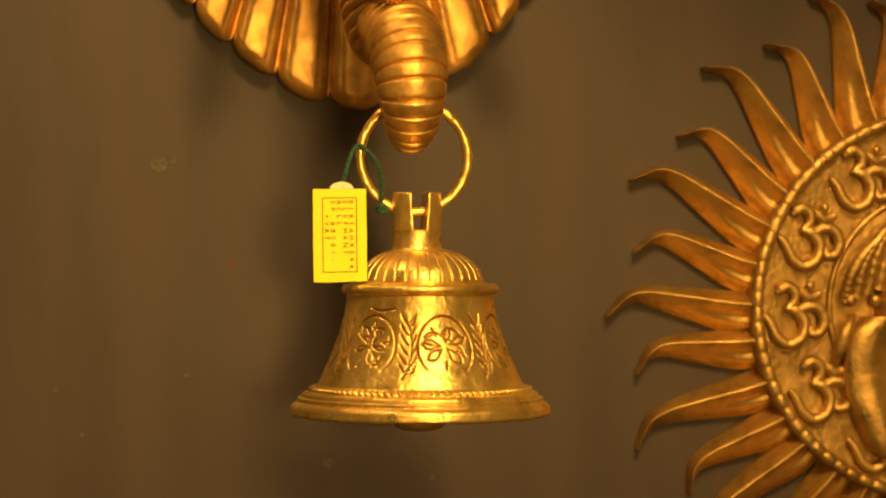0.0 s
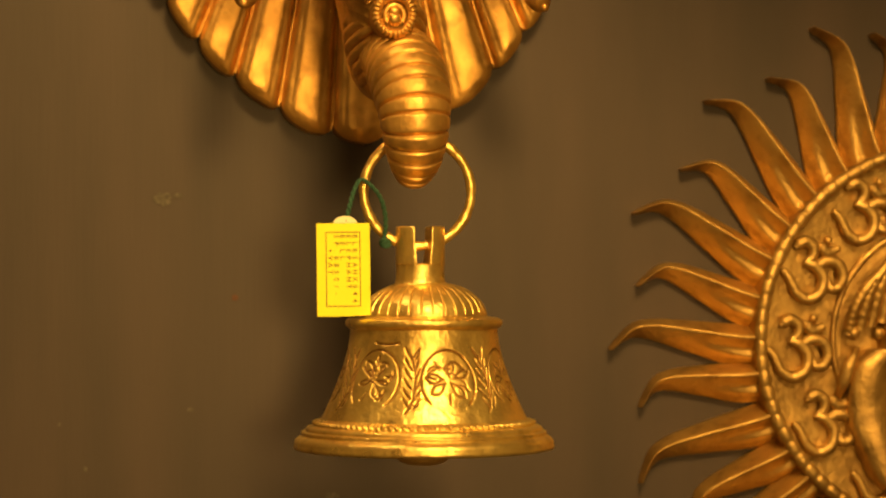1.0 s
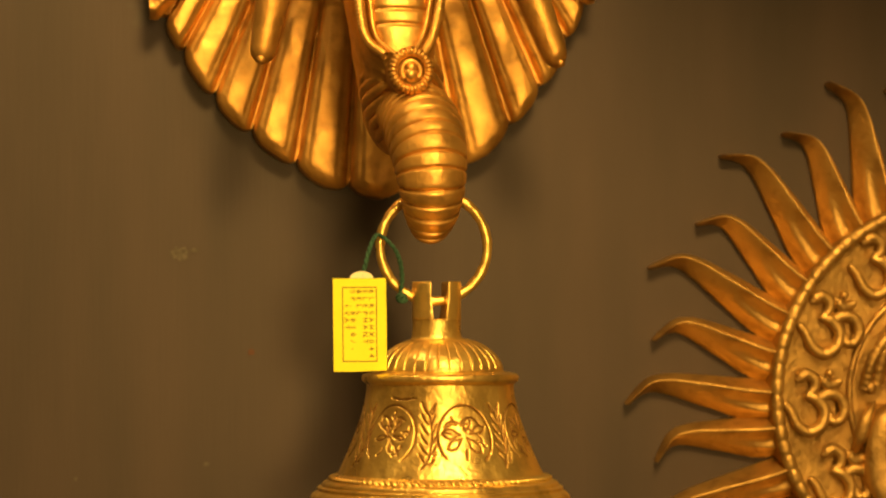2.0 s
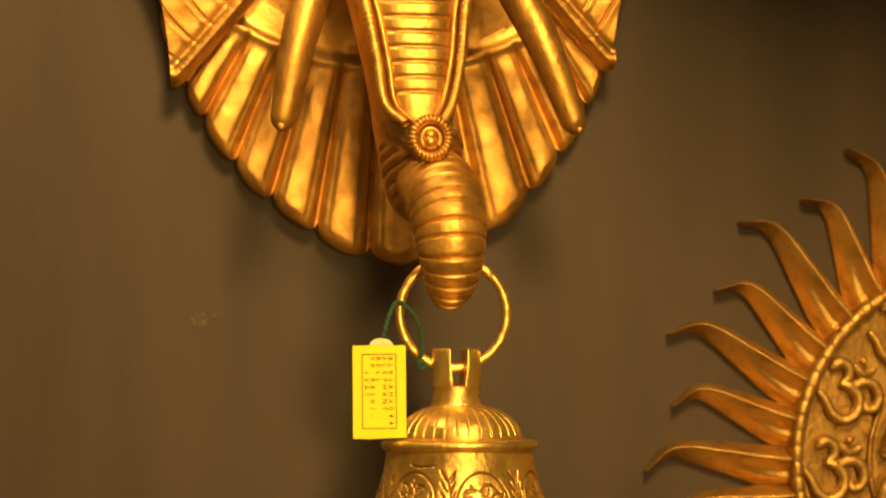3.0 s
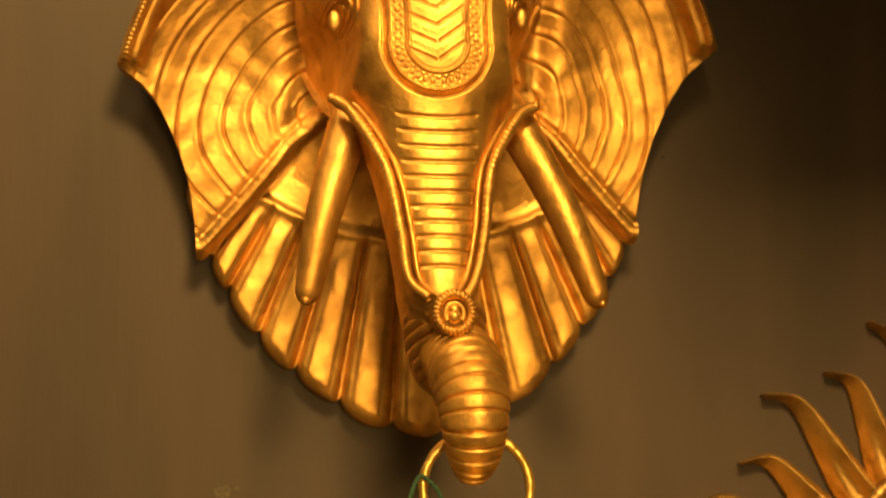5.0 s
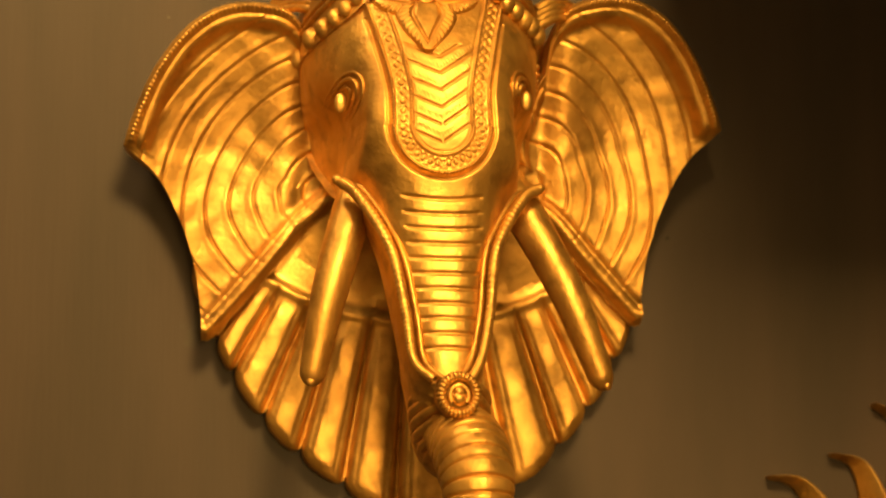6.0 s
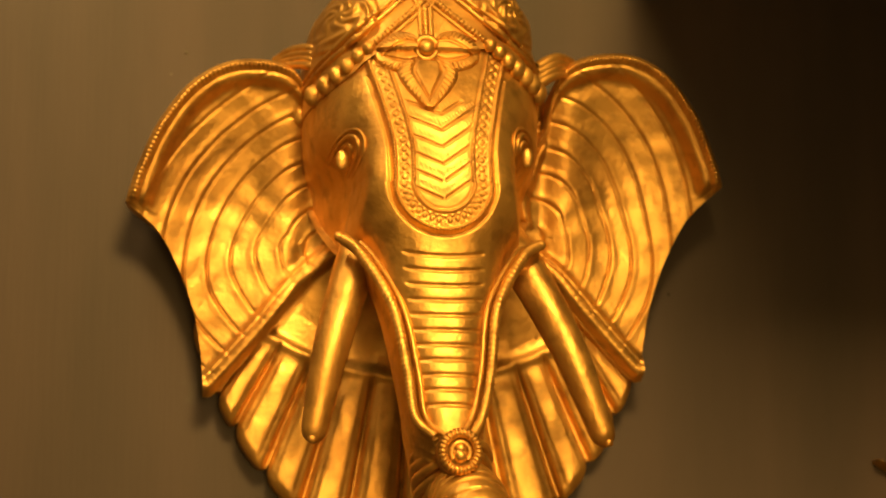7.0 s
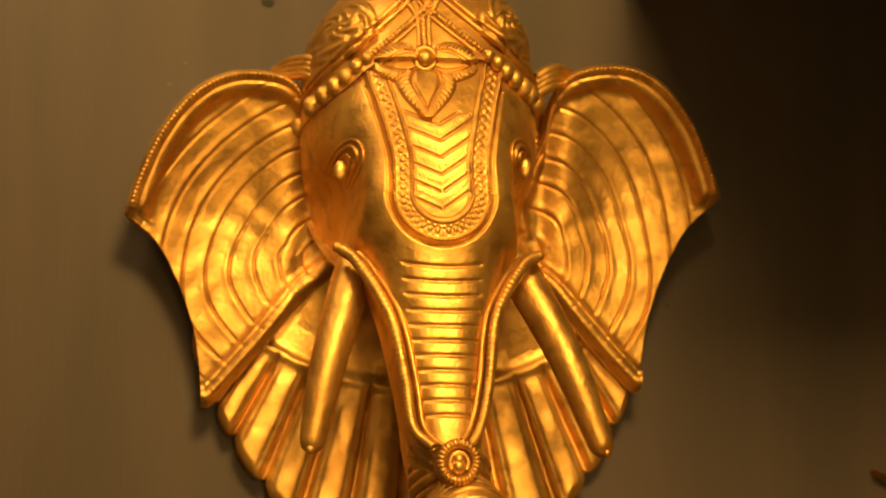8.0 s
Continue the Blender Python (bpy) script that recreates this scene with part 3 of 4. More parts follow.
head = Shape()
build_face(head)
for side in (-1, 1):
    build_eye(head, side)
    build_ear(head, side)
build_ridge(head, [(-0.0990, 0.2270, 0.098), (-0.0900, 0.2180, 0.108), (-0.0757, 0.1905, 0.122), (-0.0690, 0.1590, 0.129), (-0.0660, 0.1370, 0.135), (-0.0575, 0.1270, 0.142)])
build_ridge(head, [(-0.0010, 0.2255, 0.098), (-0.0110, 0.2180, 0.108), (-0.0255, 0.1915, 0.122), (-0.0300, 0.1595, 0.129), (-0.0345, 0.1390, 0.135), (-0.0405, 0.1275, 0.142)])
build_tusk(head, [(-0.0830, 0.2320, 0.072), (-0.0900, 0.2150, 0.085), (-0.1025, 0.1700, 0.096), (-0.1108, 0.1275, 0.100)])
build_tusk(head, [(-0.0150, 0.2320, 0.072), (-0.0060, 0.2150, 0.085), (0.0135, 0.1740, 0.096), (0.0308, 0.1280, 0.100)])
build_trunk(head)
build_medallion(head)
for side in (-1, 1):
    # folds of skin that run up to the medallion from the neck
    for k in range(6):
        z, x = 0.1235 - 0.0052 * k, -0.0462 + side * (0.0166 - 0.0003 * k * k)
        head.tube(curve([(x, z - 0.006, 0.098), (x + side * 0.0006, z - 0.003, 0.113), (x - side * 0.0040, z + 0.001, 0.127), (x - side * 0.0095, z + 0.004, 0.1335)], 30), 0.0026 * np.sin(np.linspace(0.5, math.pi - 0.3, 30)) ** 0.5, 12)
build_collar(head)
build_crown(head)
tagged(new("elephant_head_sculpture", head.mesh("elephant_head_sculpture", BRASS)),
       "cast brass elephant head with engraved headdress, hung on the wall", "sculpture")

# ---- the ring and the bell ----
RING = (-0.0343, 0.0414, 0.1330)
ring = Shape()
a = np.linspace(0, 2 * np.pi, 120, endpoint=False)
ring.tube(np.column_stack([RING[0] + 0.0246 * np.cos(a), RING[1] + 0.0247 * np.sin(a), RING[2] + 0 * a]), 0.0022 + 0.00014 * np.sin(a * 9) + 0.0001 * np.sin(a * 23), 14, closed=True)
tagged(new("hanging_ring", ring.mesh("hanging_ring", BELL_BRASS)), "thin brass ring hooked on the elephant's trunk", "ring")

BELL_X, BELL_D = -0.0318, 0.1350
bell = tagged(new("hanging_bell"), "engraved brass bell with a flared rim", "bell")
bell.location = (BELL_X, -BELL_D, Z0 - 0.0773)


def bell_part(name, shape, label="", mat=BELL_BRASS, parent=bell):
    data = shape.mesh(name, mat)
    data.transform(Matrix.Translation((-BELL_X, BELL_D, -(Z0 - 0.0773))))
    return part(name, data, parent, label)


rng = random.Random(7)
STROKES = []          # engraved lines on the wall of the bell: points (angle * radius, height)
for k in range(7):
    c = 0.0057 + 0.0359 * (k - 3)
    mz = -0.0425
    STROKES.append([(c + 0.0130 * math.sin(t), mz + 0.0132 * math.cos(t)) for t in np.linspace(-2.4, 2.5, 20)])
    # leaves of the rosette, each a pair of bowed cuts
    for j in range(5):
        t = 2 * math.pi * j / 5 + 0.5 + 0.7 * k + rng.uniform(-0.35, 0.35)
        r0, r1, bow = 0.0010 + rng.uniform(0, 0.002), rng.uniform(0.0075, 0.0112), rng.uniform(0.12, 0.34)
        for sign in (-1, 1):
            STROKES.append([(c + (r0 + (r1 - r0) * u) * math.sin(t + sign * bow * math.sin(math.pi * u)), mz + (r0 + (r1 - r0) * u) * math.cos(t + sign * bow * math.sin(math.pi * u))) for u in np.linspace(0, 1, 8)])
        t += 0.63
        STROKES.append([(c + q * math.sin(t + 0.15 * q / 0.01), mz + q * math.cos(t + 0.15 * q / 0.01)) for q in (0.0062, 0.0078, 0.0100)])
    for j in range(8):
        t, q, n = rng.uniform(0, 6.28), 0.0100 * math.sqrt(rng.random()), rng.uniform(0.0014, 0.0030)
        w = t + rng.uniform(0.8, 2.2)
        STROKES.append([(c + q * math.cos(t) + n * u * math.cos(w + 0.35 * u), mz + q * math.sin(t) + n * u * math.sin(w + 0.35 * u)) for u in (-1, -0.4, 0.3, 1)])
    # the stem between two rosettes and its leaves
    g = c - 0.0180
    STROKES.append([(g - 0.0030, -0.0285), (g + 0.0010, -0.0335), (g + 0.0028, -0.0420), (g + 0.0018, -0.0510), (g - 0.0010, -0.0565)])
    STROKES.append([(g + 0.0040, -0.0288), (g + 0.0012, -0.0325)])
    for j in range(6):
        z0 = -0.0545 + 0.0042 * j
        for sign in (-1, 1):
            n = rng.uniform(0.0030, 0.0042)
            STROKES.append([(g + 0.0015 + sign * 0.0008, z0), (g + 0.0012 + sign * n * 0.6, z0 + 0.0016), (g + 0.0008 + sign * n, z0 + 0.0042)])
STROKES.append([(-0.0330, -0.0262), (-0.0270, -0.0270), (-0.0190, -0.0264)])


def engraving(a, z, r):
    ang = (a + np.pi) % (2 * np.pi) - np.pi
    px, pz = ang * 0.0400 + 0 * z, z + 0 * ang
    deep = np.zeros_like(px)
    for line in STROKES:
        q = np.asarray(line)
        near = (px > q[:, 0].min() - 0.002) & (px < q[:, 0].max() + 0.002) & (pz > q[:, 1].min() - 0.002) & (pz < q[:, 1].max() + 0.002)
        if not near.any():
            continue
        sx, sz = px[near], pz[near]
        best = np.full(sx.shape, 9.0)
        for (x0, z0), (x1, z1) in zip(q[:-1], q[1:]):
            vx, vz = x1 - x0, z1 - z0
            t = np.clip(((sx - x0) * vx + (sz - z0) * vz) / (vx * vx + vz * vz + 1e-12), 0, 1)
            best = np.minimum(best, np.hypot(sx - x0 - t * vx, sz - z0 - t * vz))
        deep[near] = np.maximum(deep[near], bell_curve(best, 0.00048))
    return -0.00062 * deep


wall_z = np.linspace(-0.0205, -0.0610, 230)
wall_r = profile(wall_z, [(-0.0200, 0.0332), (-0.0260, 0.0338), (-0.0340, 0.0356), (-0.0440, 0.0390), (-0.0540, 0.0432), (-0.0612, 0.0466)])
body = Shape()
body.lathe(BELL_X, BELL_D, np.column_stack([wall_r, wall_z]), 1400, engraving)
def moulding(r0, r1, z0, z1, n=9):
    """A half-round step of the lip."""
    t = np.linspace(0, 1, n)
    return [(r0 + (r1 - r0) * u + 0.0011 * math.sin(math.pi * u), z0 + (z1 - z0) * u + 0.0004 * math.sin(math.pi * u)) for u in t]


lip = np.array([(0.0466, -0.0608)] + moulding(0.0470, 0.0500, -0.0612, -0.0638) + moulding(0.0498, 0.0535, -0.0641, -0.0668) + moulding(0.0533, 0.0552, -0.0671, -0.0690) + moulding(0.0552, 0.0586, -0.0694, -0.0745)
               + [(0.0590, -0.0756), (0.0584, -0.0768), (0.0566, -0.0773), (0.0540, -0.0764), (0.0490, -0.0680), (0.0440, -0.0600), (0.0380, -0.0440), (0.0330, -0.0300), (0.0300, -0.0200), (0.0150, -0.0140), (0.0002, -0.0135)])
lip[:, 1] = np.where(lip[:, 1] < -0.061, -0.061 + (lip[:, 1] + 0.061) * 0.86, lip[:, 1])
body.lathe(BELL_X, BELL_D, lip, 700, lambda a, z, r: 0.0007 * np.cos(a * 100 + z * 1500) * bell_curve(z + 0.0623, 0.0010) * (r > 0.046))
bell_part("bell_body", body)
# tarnish that has settled in the engraved lines
cuts = Shape()
for line in STROKES:
    q = curve(line, max(8, 3 * len(line)))
    ang, rad = q[:, 0] / 0.0400, np.interp(-q[:, 1], -wall_z, wall_r)
    thin = 0.00027 * np.sin(np.linspace(0.35, math.pi - 0.35, len(q))) ** 0.5
    cuts.tube(np.column_stack([BELL_X + (rad - 0.00022) * np.sin(ang), q[:, 1], BELL_D + (rad - 0.00022) * np.cos(ang)]), thin, 6)
bell_part("engraved_pattern", cuts, "dark tarnished floral engraving", TARNISH)
shoulder = Shape()
shoulder.lathe(BELL_X, BELL_D, curve([(0.0332, -0.0207), (0.0340, -0.0202), (0.0352, -0.0192), (0.0356, -0.0178), (0.0350, -0.0164), (0.0335, -0.0158), (0.0300, -0.0152), (0.0285, -0.0146)], 40), 160)
bell_part("shoulder_ring", shoulder)
dome = Shape()


def flutes(a, z, r):
    t = np.clip((z + 0.0140) / 0.0125, 0, 1)
    return -0.0011 * bell_curve(((a / (2 * np.pi) * 34 + 0.5) % 1) - 0.5, 0.055) * np.sin(np.pi * t) ** 0.4


dome.lathe(BELL_X, BELL_D, curve([(0.0286, -0.0152), (0.0282, -0.0125), (0.0262, -0.0085), (0.0220, -0.0045), (0.0165, -0.0015), (0.0112, -0.0001), (0.0098, 0.0002)], 50), 1020, flutes)
bell_part("fluted_dome", dome)

# the neck, a round post with a slot in which the ring lies
neck = Shape()
neck.lathe(BELL_X - 0.0016, BELL_D, curve([(0.0122, -0.0010), (0.0112, 0.0010), (0.0109, 0.0050), (0.0109, 0.0082), (0.0107, 0.0087), (0.0, 0.0088)], 30), 64)
for side in (-1, 1):
    # each prong is a half round post with a curved inner face
    zz = np.array([0.0078, 0.0150, 0.0200, 0.0245, 0.0255, 0.0255])[:, None]
    tt = np.linspace(-1.25, 1.25, 24)
    scale = np.array([1, 1, 1, 1, 0.93, 0.0])[:, None]
    gapz = np.array([0.0026, 0.0036, 0.0037, 0.0037, 0.0040, 0.0060])[:, None]
    ox = 0.0111 * np.cos(tt)
    oz = 0.0111 * np.sin(tt)
    outer_x = np.maximum(ox[None, :], gapz)
    px = np.hstack([outer_x, np.repeat(gapz, 8, 1)])
    inner_y = np.linspace(1, -1, 8)[None, :] * np.sqrt(np.maximum(0.0111**2 - gapz**2, 0))
    py = np.hstack([np.repeat(oz[None, :], 6, 0), inner_y])
    cx = 0.0072
    px, py = cx + (px - cx) * scale, py * scale
    neck.grid(BELL_X - 0.0016 + side * px, zz + 0 * px, BELL_D + py, wrap_v=True)
bell_part("slotted_neck", neck, "two-pronged neck that holds the ring")
clapper = Shape()
clapper.lathe(BELL_X - 0.0005, BELL_D, curve([(0.0008, -0.0130), (0.0012, -0.0570), (0.0030, -0.0660), (0.0095, -0.0710), (0.0122, -0.0760), (0.0110, -0.0800), (0.0060, -0.0820), (0.0002, -0.0823)], 40), 40)
bell_part("clapper", clapper, "dull dark clapper", SUN_BRASS)

# ---- the price tag ----
TAG = (-0.0700, 0.0060, 0.1500)      # its middle; it hangs just before the bell
tag = tagged(new("price_tag"), "bright yellow paper price tag on a green string", "price tag")
tag.matrix_world = pose(TAG[0], -TAG[2], Z0 + TAG[1], 0, -0.6, -3)


def flat_piece(name, points, thick, mat, parent, y=0.0, label=""):
    """A thin upright sheet from its outline (x, z), its front at -y."""
    bm = bmesh.new()
    vs = [bm.verts.new((x, -y, z)) for x, z in points]
    face = bm.faces.new(vs)
    out = bmesh.ops.extrude_face_region(bm, geom=[face])
    for v in out["geom"]:
        if isinstance(v, bmesh.types.BMVert):
            v.co.y += thick
    bmesh.ops.recalc_face_normals(bm, faces=bm.faces)
    data = bpy.data.meshes.new(name)
    bm.to_mesh(data)
    bm.free()
    data.materials.append(mat)
    return part(name, data, parent, label)


HW, HH = 0.01180, 0.02060
flat_piece("paper", [(-HW, -HH), (-0.004, -HH - 0.0002), (HW, -HH + 0.0003), (HW + 0.0001, 0), (HW, HH), (-HW, HH)], 0.0004, PAPER, tag)
flat_piece("eyelet_patch", [(0.0010 + 0.0052 * math.cos(t), HH + 0.0001 + 0.0031 * math.sin(t)) for t in np.linspace(0, math.pi, 18)], 0.0004, PALE, tag, -0.0002, "pale paper patch round the eyelet")
for k, (x0, x1, z0, z1) in enumerate(((-0.0078, 0.0076, 0.0164, 0.0168), (-0.0078, 0.0076, -0.0164, -0.0160), (-0.0078, -0.0074, -0.0164, 0.0168), (0.0072, 0.0076, -0.0164, 0.0168))):
    flat_piece("printed_line", [(x0, z0), (x1, z0), (x1, z1), (x0, z1)], 0.0001, INK, tag, 0.0001 + 0.00002 * (k > 1))


def writing(words, x, top, parent):
    """A typed line that runs down the tag, evenly spaced letters turned a quarter clockwise."""
    verts, faces = [], []
    for k, letter in enumerate(words):
        if letter == " ":
            continue
        font = bpy.data.curves.new("print", "FONT")
        font.body, font.size, font.extrude, font.offset, font.align_x = letter, 0.0030, 0.00002, 0.00002, "CENTER"
        ob = new("print_source", font)
        bpy.context.view_layer.update()
        data = bpy.data.meshes.new_from_object(ob.evaluated_get(bpy.context.evaluated_depsgraph_get()))
        bpy.data.objects.remove(ob)
        base = len(verts)
        verts += [(x + v.co.y, -0.00012 - v.co.z, top - 0.00318 * k - v.co.x) for v in data.vertices]
        faces += [[base + i for i in p.vertices] for p in data.polygons]
    data = bpy.data.meshes.new("print")
    data.from_pydata(verts, [], faces)
    data.materials.append(INK)
    return part("print", data, parent)


for row, words in enumerate(("BLRSAHX044", "ELEPHANT", "BELL", "SP.8850/-", "  +VAT")):
    writing(words, 0.0041 - 0.00272 * row, 0.0148, tag)


def twine(name, pts):
    """Two strands laid round one another."""
    path = curve(pts, 150)
    shape = Shape()
    s = np.linspace(0, 2 * np.pi * 11, 150)
    for k in (0, np.pi):
        q = path.copy()
        q[:, 0] += 0.00055 * np.cos(s + k)
        q[:, 2] += 0.00055 * np.sin(s + k)
        shape.tube(q, 0.00065, 7)
    return shape


def tag_part(name, shape, label):
    data = shape.mesh(name, TWINE)
    data.transform(tag.matrix_world.inverted())
    return part(name, data, tag, label)


tag_part("string_loop", twine("string_loop", [(-0.0690, 0.0268, 0.1490), (-0.0672, 0.0330, 0.1475), (-0.0650, 0.0400, 0.1440), (-0.0622, 0.0452, 0.1395), (-0.0600, 0.0468, 0.1365), (-0.0575, 0.0450, 0.1385), (-0.0530, 0.0400, 0.1395), (-0.0505, 0.0340, 0.1390), (-0.0495, 0.0270, 0.1380), (-0.0500, 0.0200, 0.1370)]), "dark green twisted cotton string")
knot = Shape()
for k in range(4):
    a = np.linspace(0, 2 * np.pi, 24, endpoint=False)
    knot.tube(np.column_stack([-0.0502 + 0.0016 * np.cos(a) + 0.0004 * k, 0.0185 + 0.0012 * np.sin(a + k) - 0.0004 * k, 0.1375 + 0.0014 * np.sin(a)]), 0.0007, 7, closed=True)
knot.tube(curve([(-0.0505, 0.0180, 0.138), (-0.0490, 0.0165, 0.139), (-0.0475, 0.0168, 0.139)], 12), 0.0006, 7)
tag_part("string_knot", knot, "knotted string end")

# ---- the sun plaque ----
SUN = (0.2611, -0.0300)
sun = tagged(new("sun_plaque"), "round dull brass sun plaque with wavy rays, fixed to the wall", "wall ornament")
sun.location = (SUN[0], 0, Z0 + SUN[1])
TO_SUN = Matrix.Translation((-SUN[0], 0, -(Z0 + SUN[1])))


def sun_part(name, shape, label="", parent=sun):
    data = shape.mesh(name, SUN_BRASS)
    data.transform(TO_SUN)
    return part(name, data, parent, label)


RAY_AT = np.linspace(0, 1, 80)
RAY_BEND = np.interp(RAY_AT, *curve([(0, 0), (0.2, -0.0012), (0.5, -0.0044), (0.72, -0.0062), (0.86, -0.0040), (1.0, 0.0066)], 200).T)
RAY_HALF = np.interp(RAY_AT, *curve([(0, 0.0112), (0.22, 0.0106), (0.42, 0.0086), (0.62, 0.0066), (0.85, 0.0036), (1.0, 0.0013)], 200).T)
RIDGE = 0.42


def sun_ray(long):
    """A wavy flame, lying to the left of the middle, with a round ridge near its upper edge; the tip bends downwards."""
    shape = Shape()
    u = np.linspace(0, 1, 70)[:, None]
    w = np.linspace(-1, 1, 33)[None, :]
    r = 0.098 + (long - 0.098) * u
    bend = np.interp(u, RAY_AT, RAY_BEND)
    half = np.interp(u, RAY_AT, RAY_HALF)
    half = half * np.sqrt(np.clip((1.0 - u) / 0.03, 0, 1))
    off = bend + RIDGE * half - half * w
    away = np.where(w > RIDGE, (w - RIDGE) / (1 - RIDGE), (RIDGE - w) / (1 + RIDGE))
    height = 0.0150 * (1 - 0.50 * u) * (1 - 0.92 * away**1.25)
    height = height + 0.0022 * np.cos((w - RIDGE) * 6.3) * np.clip(1 - u / 0.45, 0, 1)
    x, z = SUN[0] - r + 0 * w, SUN[1] - off
    d = 0.0035 + np.clip(height, 0, 1)
    shape.grid(x, z, d)
    skirt = np.array([0.0, 1.0])[:, None]
    for col in (0, -1):
        shape.grid(np.repeat(x[:, col][None], 2, 0), np.repeat(z[:, col][None], 2, 0), d[:, col][None] * (1 - skirt) + 0.001 * skirt)
    data = shape.mesh("ray", SUN_BRASS)
    data.transform(TO_SUN)
    return data


RAYS = [sun_ray(0.1768), sun_ray(0.1645)]
# uneven turns of the rays that lie towards the bell
UNEVEN = {-5: -1.6, -4: -1.6, -3: -1.3, -2: -0.6, -1: -0.9, 0: -0.4, 1: 0.0, 2: -0.8, 3: 0.6, 4: 0.9}
for k in range(-15, 17):
    ob = part("ray", RAYS[(k + 1) % 2], sun)
    ob.matrix_local = Matrix.Rotation(-radians(11.25 * (k - 1) - 0.6 + UNEVEN.get(k, 0.8 * math.sin(k * 2.3))), 4, "Y")

disc = Shape()
q, w = np.meshgrid(np.linspace(0, 0.1025, 60), np.linspace(0, 2 * np.pi, 160, endpoint=False), indexing="ij")
disc.grid(SUN[0] + q * np.cos(w), SUN[1] + q * np.sin(w), 0.012 + 0.004 * (q / 0.1) ** 4 + 0.004 * bell_curve(q, 0.05), wrap_v=True)
q, w = np.meshgrid(np.array([0.1025, 0.1025]), np.linspace(0, 2 * np.pi, 160, endpoint=False), indexing="ij")
disc.grid(SUN[0] + q * np.cos(w), SUN[1] + q * np.sin(w), np.array([[0.016], [0.001]]), wrap_v=True)
sun_part("disc", disc)
a = np.linspace(0, 2 * np.pi, 960, endpoint=False)
rim = Shape()
rim.tube(np.column_stack([SUN[0] + 0.0998 * np.cos(a), SUN[1] + 0.0998 * np.sin(a), 0.0185 + 0 * a]), 0.0036 * (1 - 0.16 * np.abs(np.cos(a * 40)) ** 6), 14, closed=True)
sun_part("rope_rim", rim, "beaded raised rim")
inner = Shape()
inner.tube(np.column_stack([SUN[0] + 0.0600 * np.cos(a), SUN[1] + 0.0600 * np.sin(a), 0.0150 + 0 * a]), 0.0017 * (1 + 0.04 * np.cos(a * 30)), 8, closed=True)
sun_part("inner_rim", inner)


def om_relief():
    """A raised curling sign: two bowls, a tail, a curl and a small crescent with a dot."""
    shape = Shape()
    lines = [
        [(-0.0088, 0.0098), (-0.0058, 0.0118), (-0.0020, 0.0098), (-0.0022, 0.0062), (-0.0050, 0.0035)],
        [(-0.0050, 0.0035), (-0.0010, 0.0022), (0.0022, -0.0022), (0.0005, -0.0080), (-0.0045, -0.0102), (-0.0092, -0.0075), (-0.0118, -0.0025), (-0.0145, 0.0005)],
        [(-0.0015, 0.0015), (0.0035, 0.0042), (0.0085, 0.0030), (0.0105, -0.0015), (0.0085, -0.0058), (0.0050, -0.0060), (0.0042, -0.0030)],
        [(0.0010, 0.0100), (0.0040, 0.0075), (0.0085, 0.0090)],
    ]
    for line in lines:
        path = curve([(1.28 * x, 1.36 * z, 0.0) for x, z in line], 50)
        r = np.interp(np.linspace(0, 1, 50), (0, 0.08, 0.5, 1), (0.0024, 0.0032, 0.0032, 0.0022))
        path[:, 2] = 0.0180
        shape.tube(path, r, 10)
        shape.ball(*path[0], 0.0019)
        shape.ball(*path[-1], 0.0017)
    shape.ball(0.0062, 0.0165, 0.0162, 0.0023)
    data = shape.mesh("curling_sign", SUN_BRASS)
    data.transform(Matrix.Translation((0, 0, -Z0)))
    return data


SIGN = om_relief()
for k in range(-3, 9):
    t = radians(184 - 31 * k)
    ob = part("curling_sign", SIGN, sun)
    ob.location = (0.0772 * math.cos(t), 0, 0.0772 * math.sin(t))

# the relief in the middle: a broad hanging flap, a narrow leaf beside it, folds above and a rounded form
middle = Shape()
u, w = np.meshgrid(np.linspace(0, 1, 80), np.linspace(0, 1, 41), indexing="ij")
left = np.interp(u, *curve([(0, -0.0440), (0.12, -0.0515), (0.35, -0.0545), (0.55, -0.0530), (0.75, -0.0465), (0.92, -0.0400), (1.0, -0.0330)], 200).T)
fx, fz = SUN[0] + left + (-0.0120 - left) * w, -0.0350 - 0.074 * u
fd = 0.0240 + 0.0060 * np.sqrt(np.clip(1 - (1 - w / 0.35) ** 2, 0, 1)) * (w < 0.35) + 0.0060 * (w >= 0.35) - 0.0035 * bell_curve(w - 0.55, 0.16) * np.sin(np.pi * u) + 0.001 * np.sin(u * 9 + w * 4)
middle.grid(fx, fz, fd)
middle.grid(np.stack([fx[:, 0]] * 2), np.stack([fz[:, 0]] * 2), np.stack([fd[:, 0], 0.010 + 0 * u[:, 0]]))
middle.grid(np.stack([fx[-1]] * 2), np.stack([fz[-1]] * 2), np.stack([fd[-1], 0.010 + 0 * w[-1]]))
middle.grid(np.stack([fx[0]] * 2), np.stack([fz[0]] * 2), np.stack([fd[0], 0.010 + 0 * w[0]]))
sun_part("hanging_flap", middle, "broad hanging flap")
leaflet = Shape()
path = curve([(SUN[0] - 0.0575, -0.0600, 0.017), (SUN[0] - 0.0570, -0.0520, 0.023), (SUN[0] - 0.0540, -0.0420, 0.025), (SUN[0] - 0.0485, -0.0335, 0.022)], 50)
leaflet.tube(path, 0.0036 * np.sin(np.linspace(0.25, math.pi - 0.15, 50)) ** 0.8, 14)
sun_part("narrow_leaf", leaflet, "narrow polished leaf")
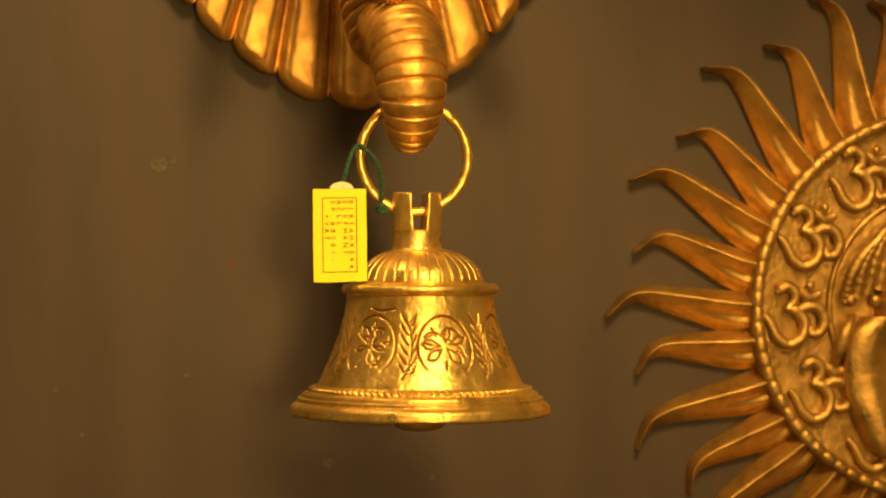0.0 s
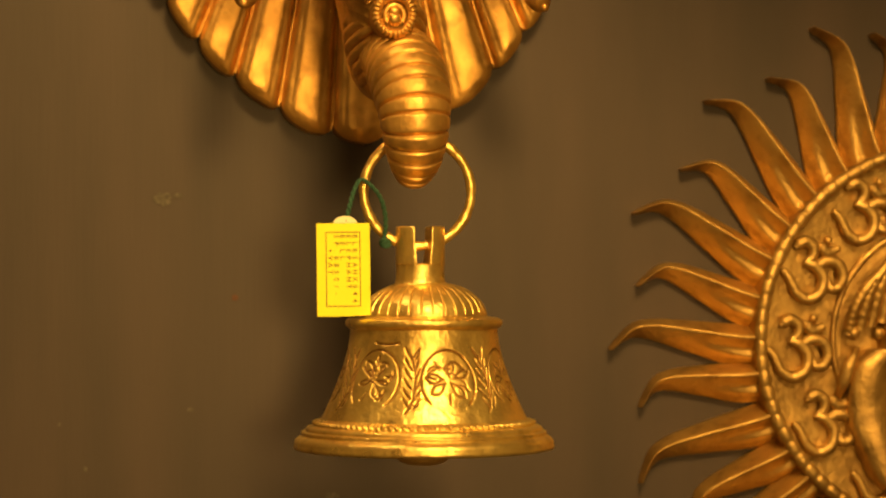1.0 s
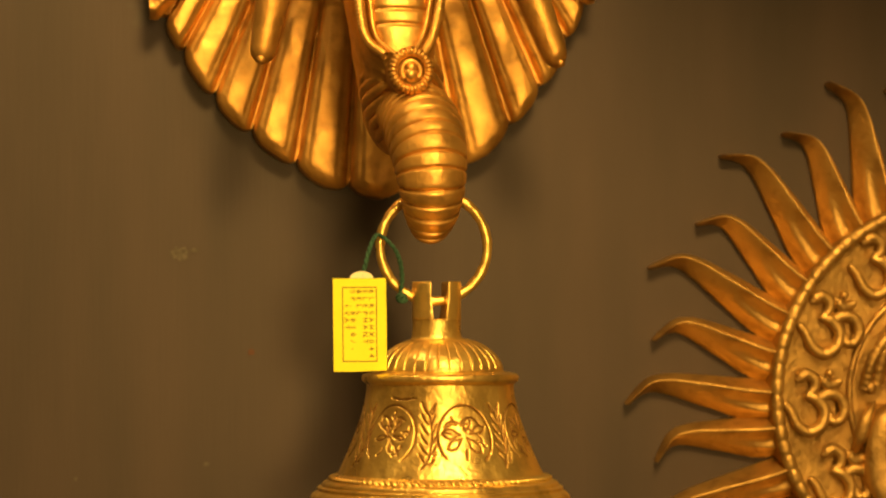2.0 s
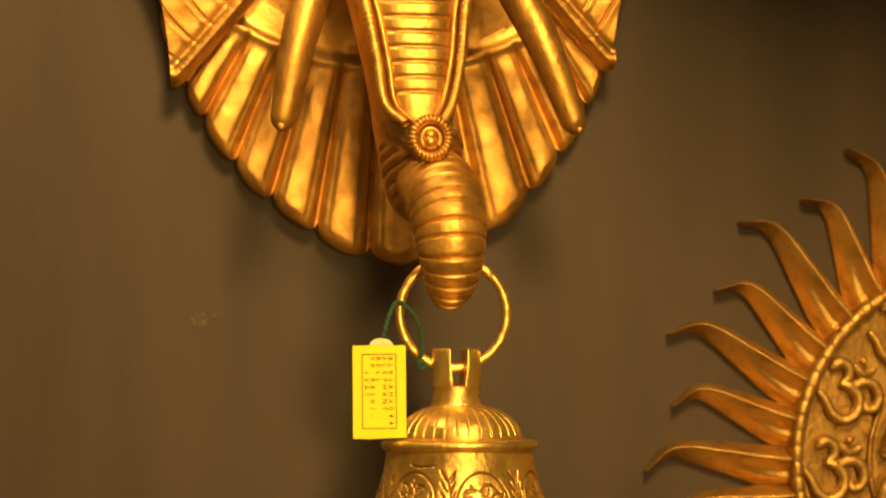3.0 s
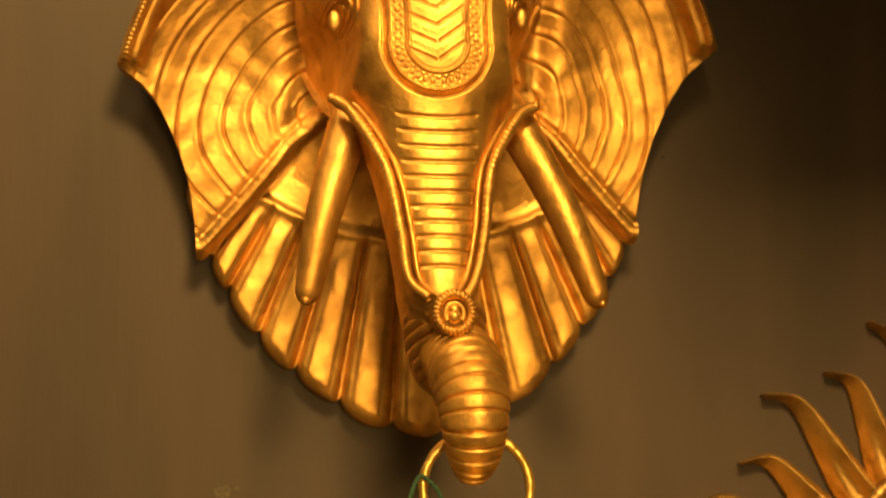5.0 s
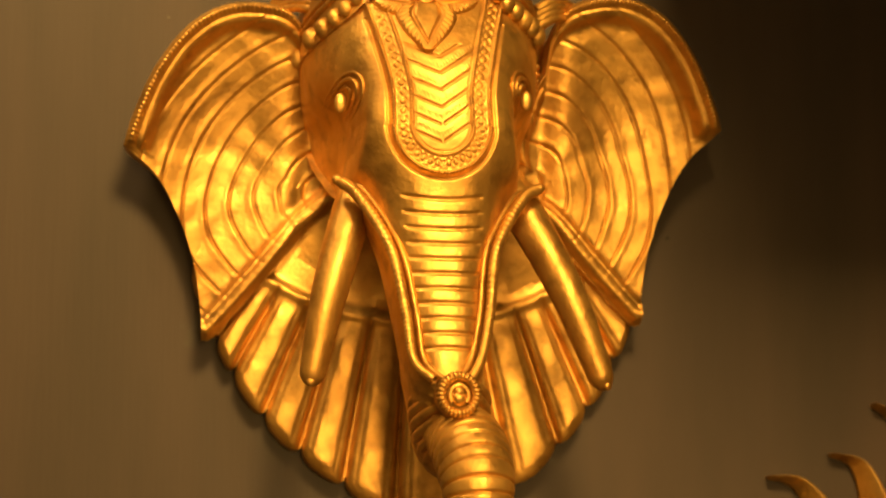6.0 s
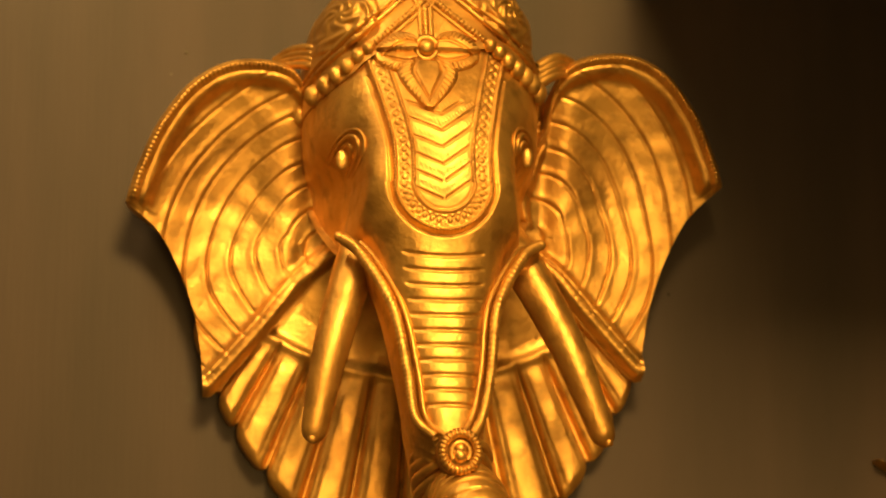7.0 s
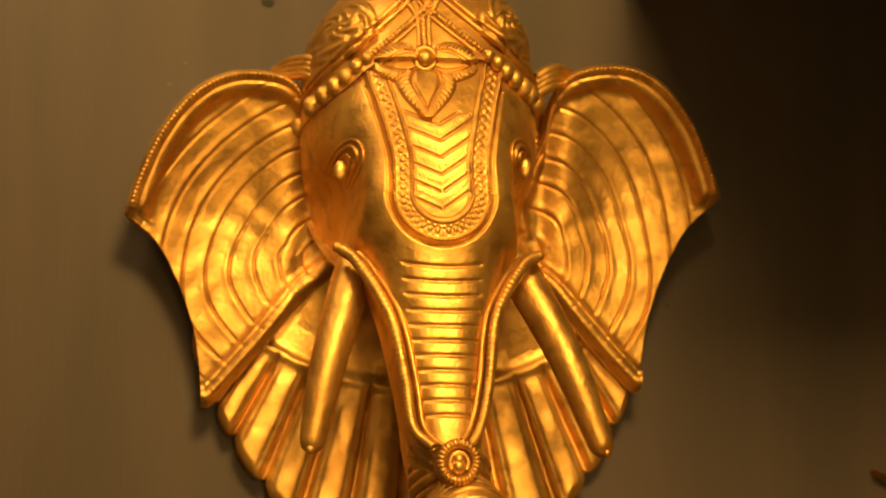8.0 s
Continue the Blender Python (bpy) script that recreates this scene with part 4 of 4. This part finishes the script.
for k in range(4):
    fold = Shape()
    fold.tube(curve([(SUN[0] - 0.0530 + 0.006 * k, -0.0270 + 0.002 * k, 0.019), (SUN[0] - 0.0500 + 0.007 * k, -0.0120 + 0.006 * k, 0.023), (SUN[0] - 0.0400 + 0.007 * k, 0.0020 + 0.007 * k, 0.024), (SUN[0] - 0.0250 + 0.005 * k, 0.0120 + 0.006 * k, 0.022)], 60), np.linspace(0.0034, 0.0024, 60), 10, 0.05, 14)
    sun_part("curved_band", fold)
for k in range(3):
    bead = Shape()
    bead.ball(SUN[0] - 0.0505 + 0.0135 * k, -0.0300 + 0.0035 * (k == 0) + 0.003 * k, 0.021, 0.0030, 0.9, 1.2)
    sun_part("small_bead", bead)
middle = Shape()
middle.ball(SUN[0], SUN[1], 0.014, 0.036, 0.6, 1.3, 24)
sun_part("middle_boss", middle, "plain rounded middle")

# ---- marks on the wall ----
CHALK, n_, l_, b_ = material("pale_scuff", (0.085, 0.08, 0.066), 0.85)
speck = noisy(n_, l_, 600, 5)
tone = ramp(n_, l_, speck.outputs["Fac"], [(0.35, (0.058, 0.048, 0.040)), (0.65, (0.125, 0.11, 0.09))])
l_.new(tone.outputs["Color"], b_.inputs["Base Color"])
RUST, _, _, _ = material("rust_spot", (0.10, 0.045, 0.028), 0.85)
SMUDGE, _, _, _ = material("dark_smudge", (0.018, 0.017, 0.016), 0.8)
rng = random.Random(3)
WALL = bpy.data.objects["wall_north"]
for x, z, wide, high, mat, kind in ((-0.1445, 0.0425, 0.0060, 0.0045, CHALK, "pale_scuff"), (-0.1370, 0.0440, 0.0028, 0.0016, CHALK, "pale_scuff"), (-0.1082, -0.0074, 0.0022, 0.0018, RUST, "rust_spot"),
                                    (-0.0594, -0.1090, 0.0045, 0.0032, CHALK, "pale_scuff"), (-0.1830, -0.0931, 0.0016, 0.0018, CHALK, "pale_scuff"), (-0.1309, -0.0638, 0.0018, 0.0015, CHALK, "pale_scuff"),
                                    (-0.0056, -0.1171, 0.0016, 0.0016, CHALK, "pale_scuff"), (-0.1961, -0.0703, 0.0012, 0.0013, CHALK, "pale_scuff"), (-0.1293, 0.3777, 0.0042, 0.0030, SMUDGE, "dark_smudge"),
                                    (-0.1724, 0.3427, 0.0014, 0.0014, CHALK, "pale_scuff"), (-0.1804, 0.3306, 0.0012, 0.0010, CHALK, "pale_scuff"), (0.0849, 0.2201, 0.0012, 0.0012, SMUDGE, "dark_smudge")):
    n = 22
    pts = []
    for k in range(n):
        t = 2 * math.pi * k / n
        q = 0.55 + 0.45 * rng.random()
        pts.append((x + wide * q * math.cos(t), Z0 + z + high * q * math.sin(t)))
    flat_piece(kind, pts, 0.0003, mat, WALL, 0.0003)
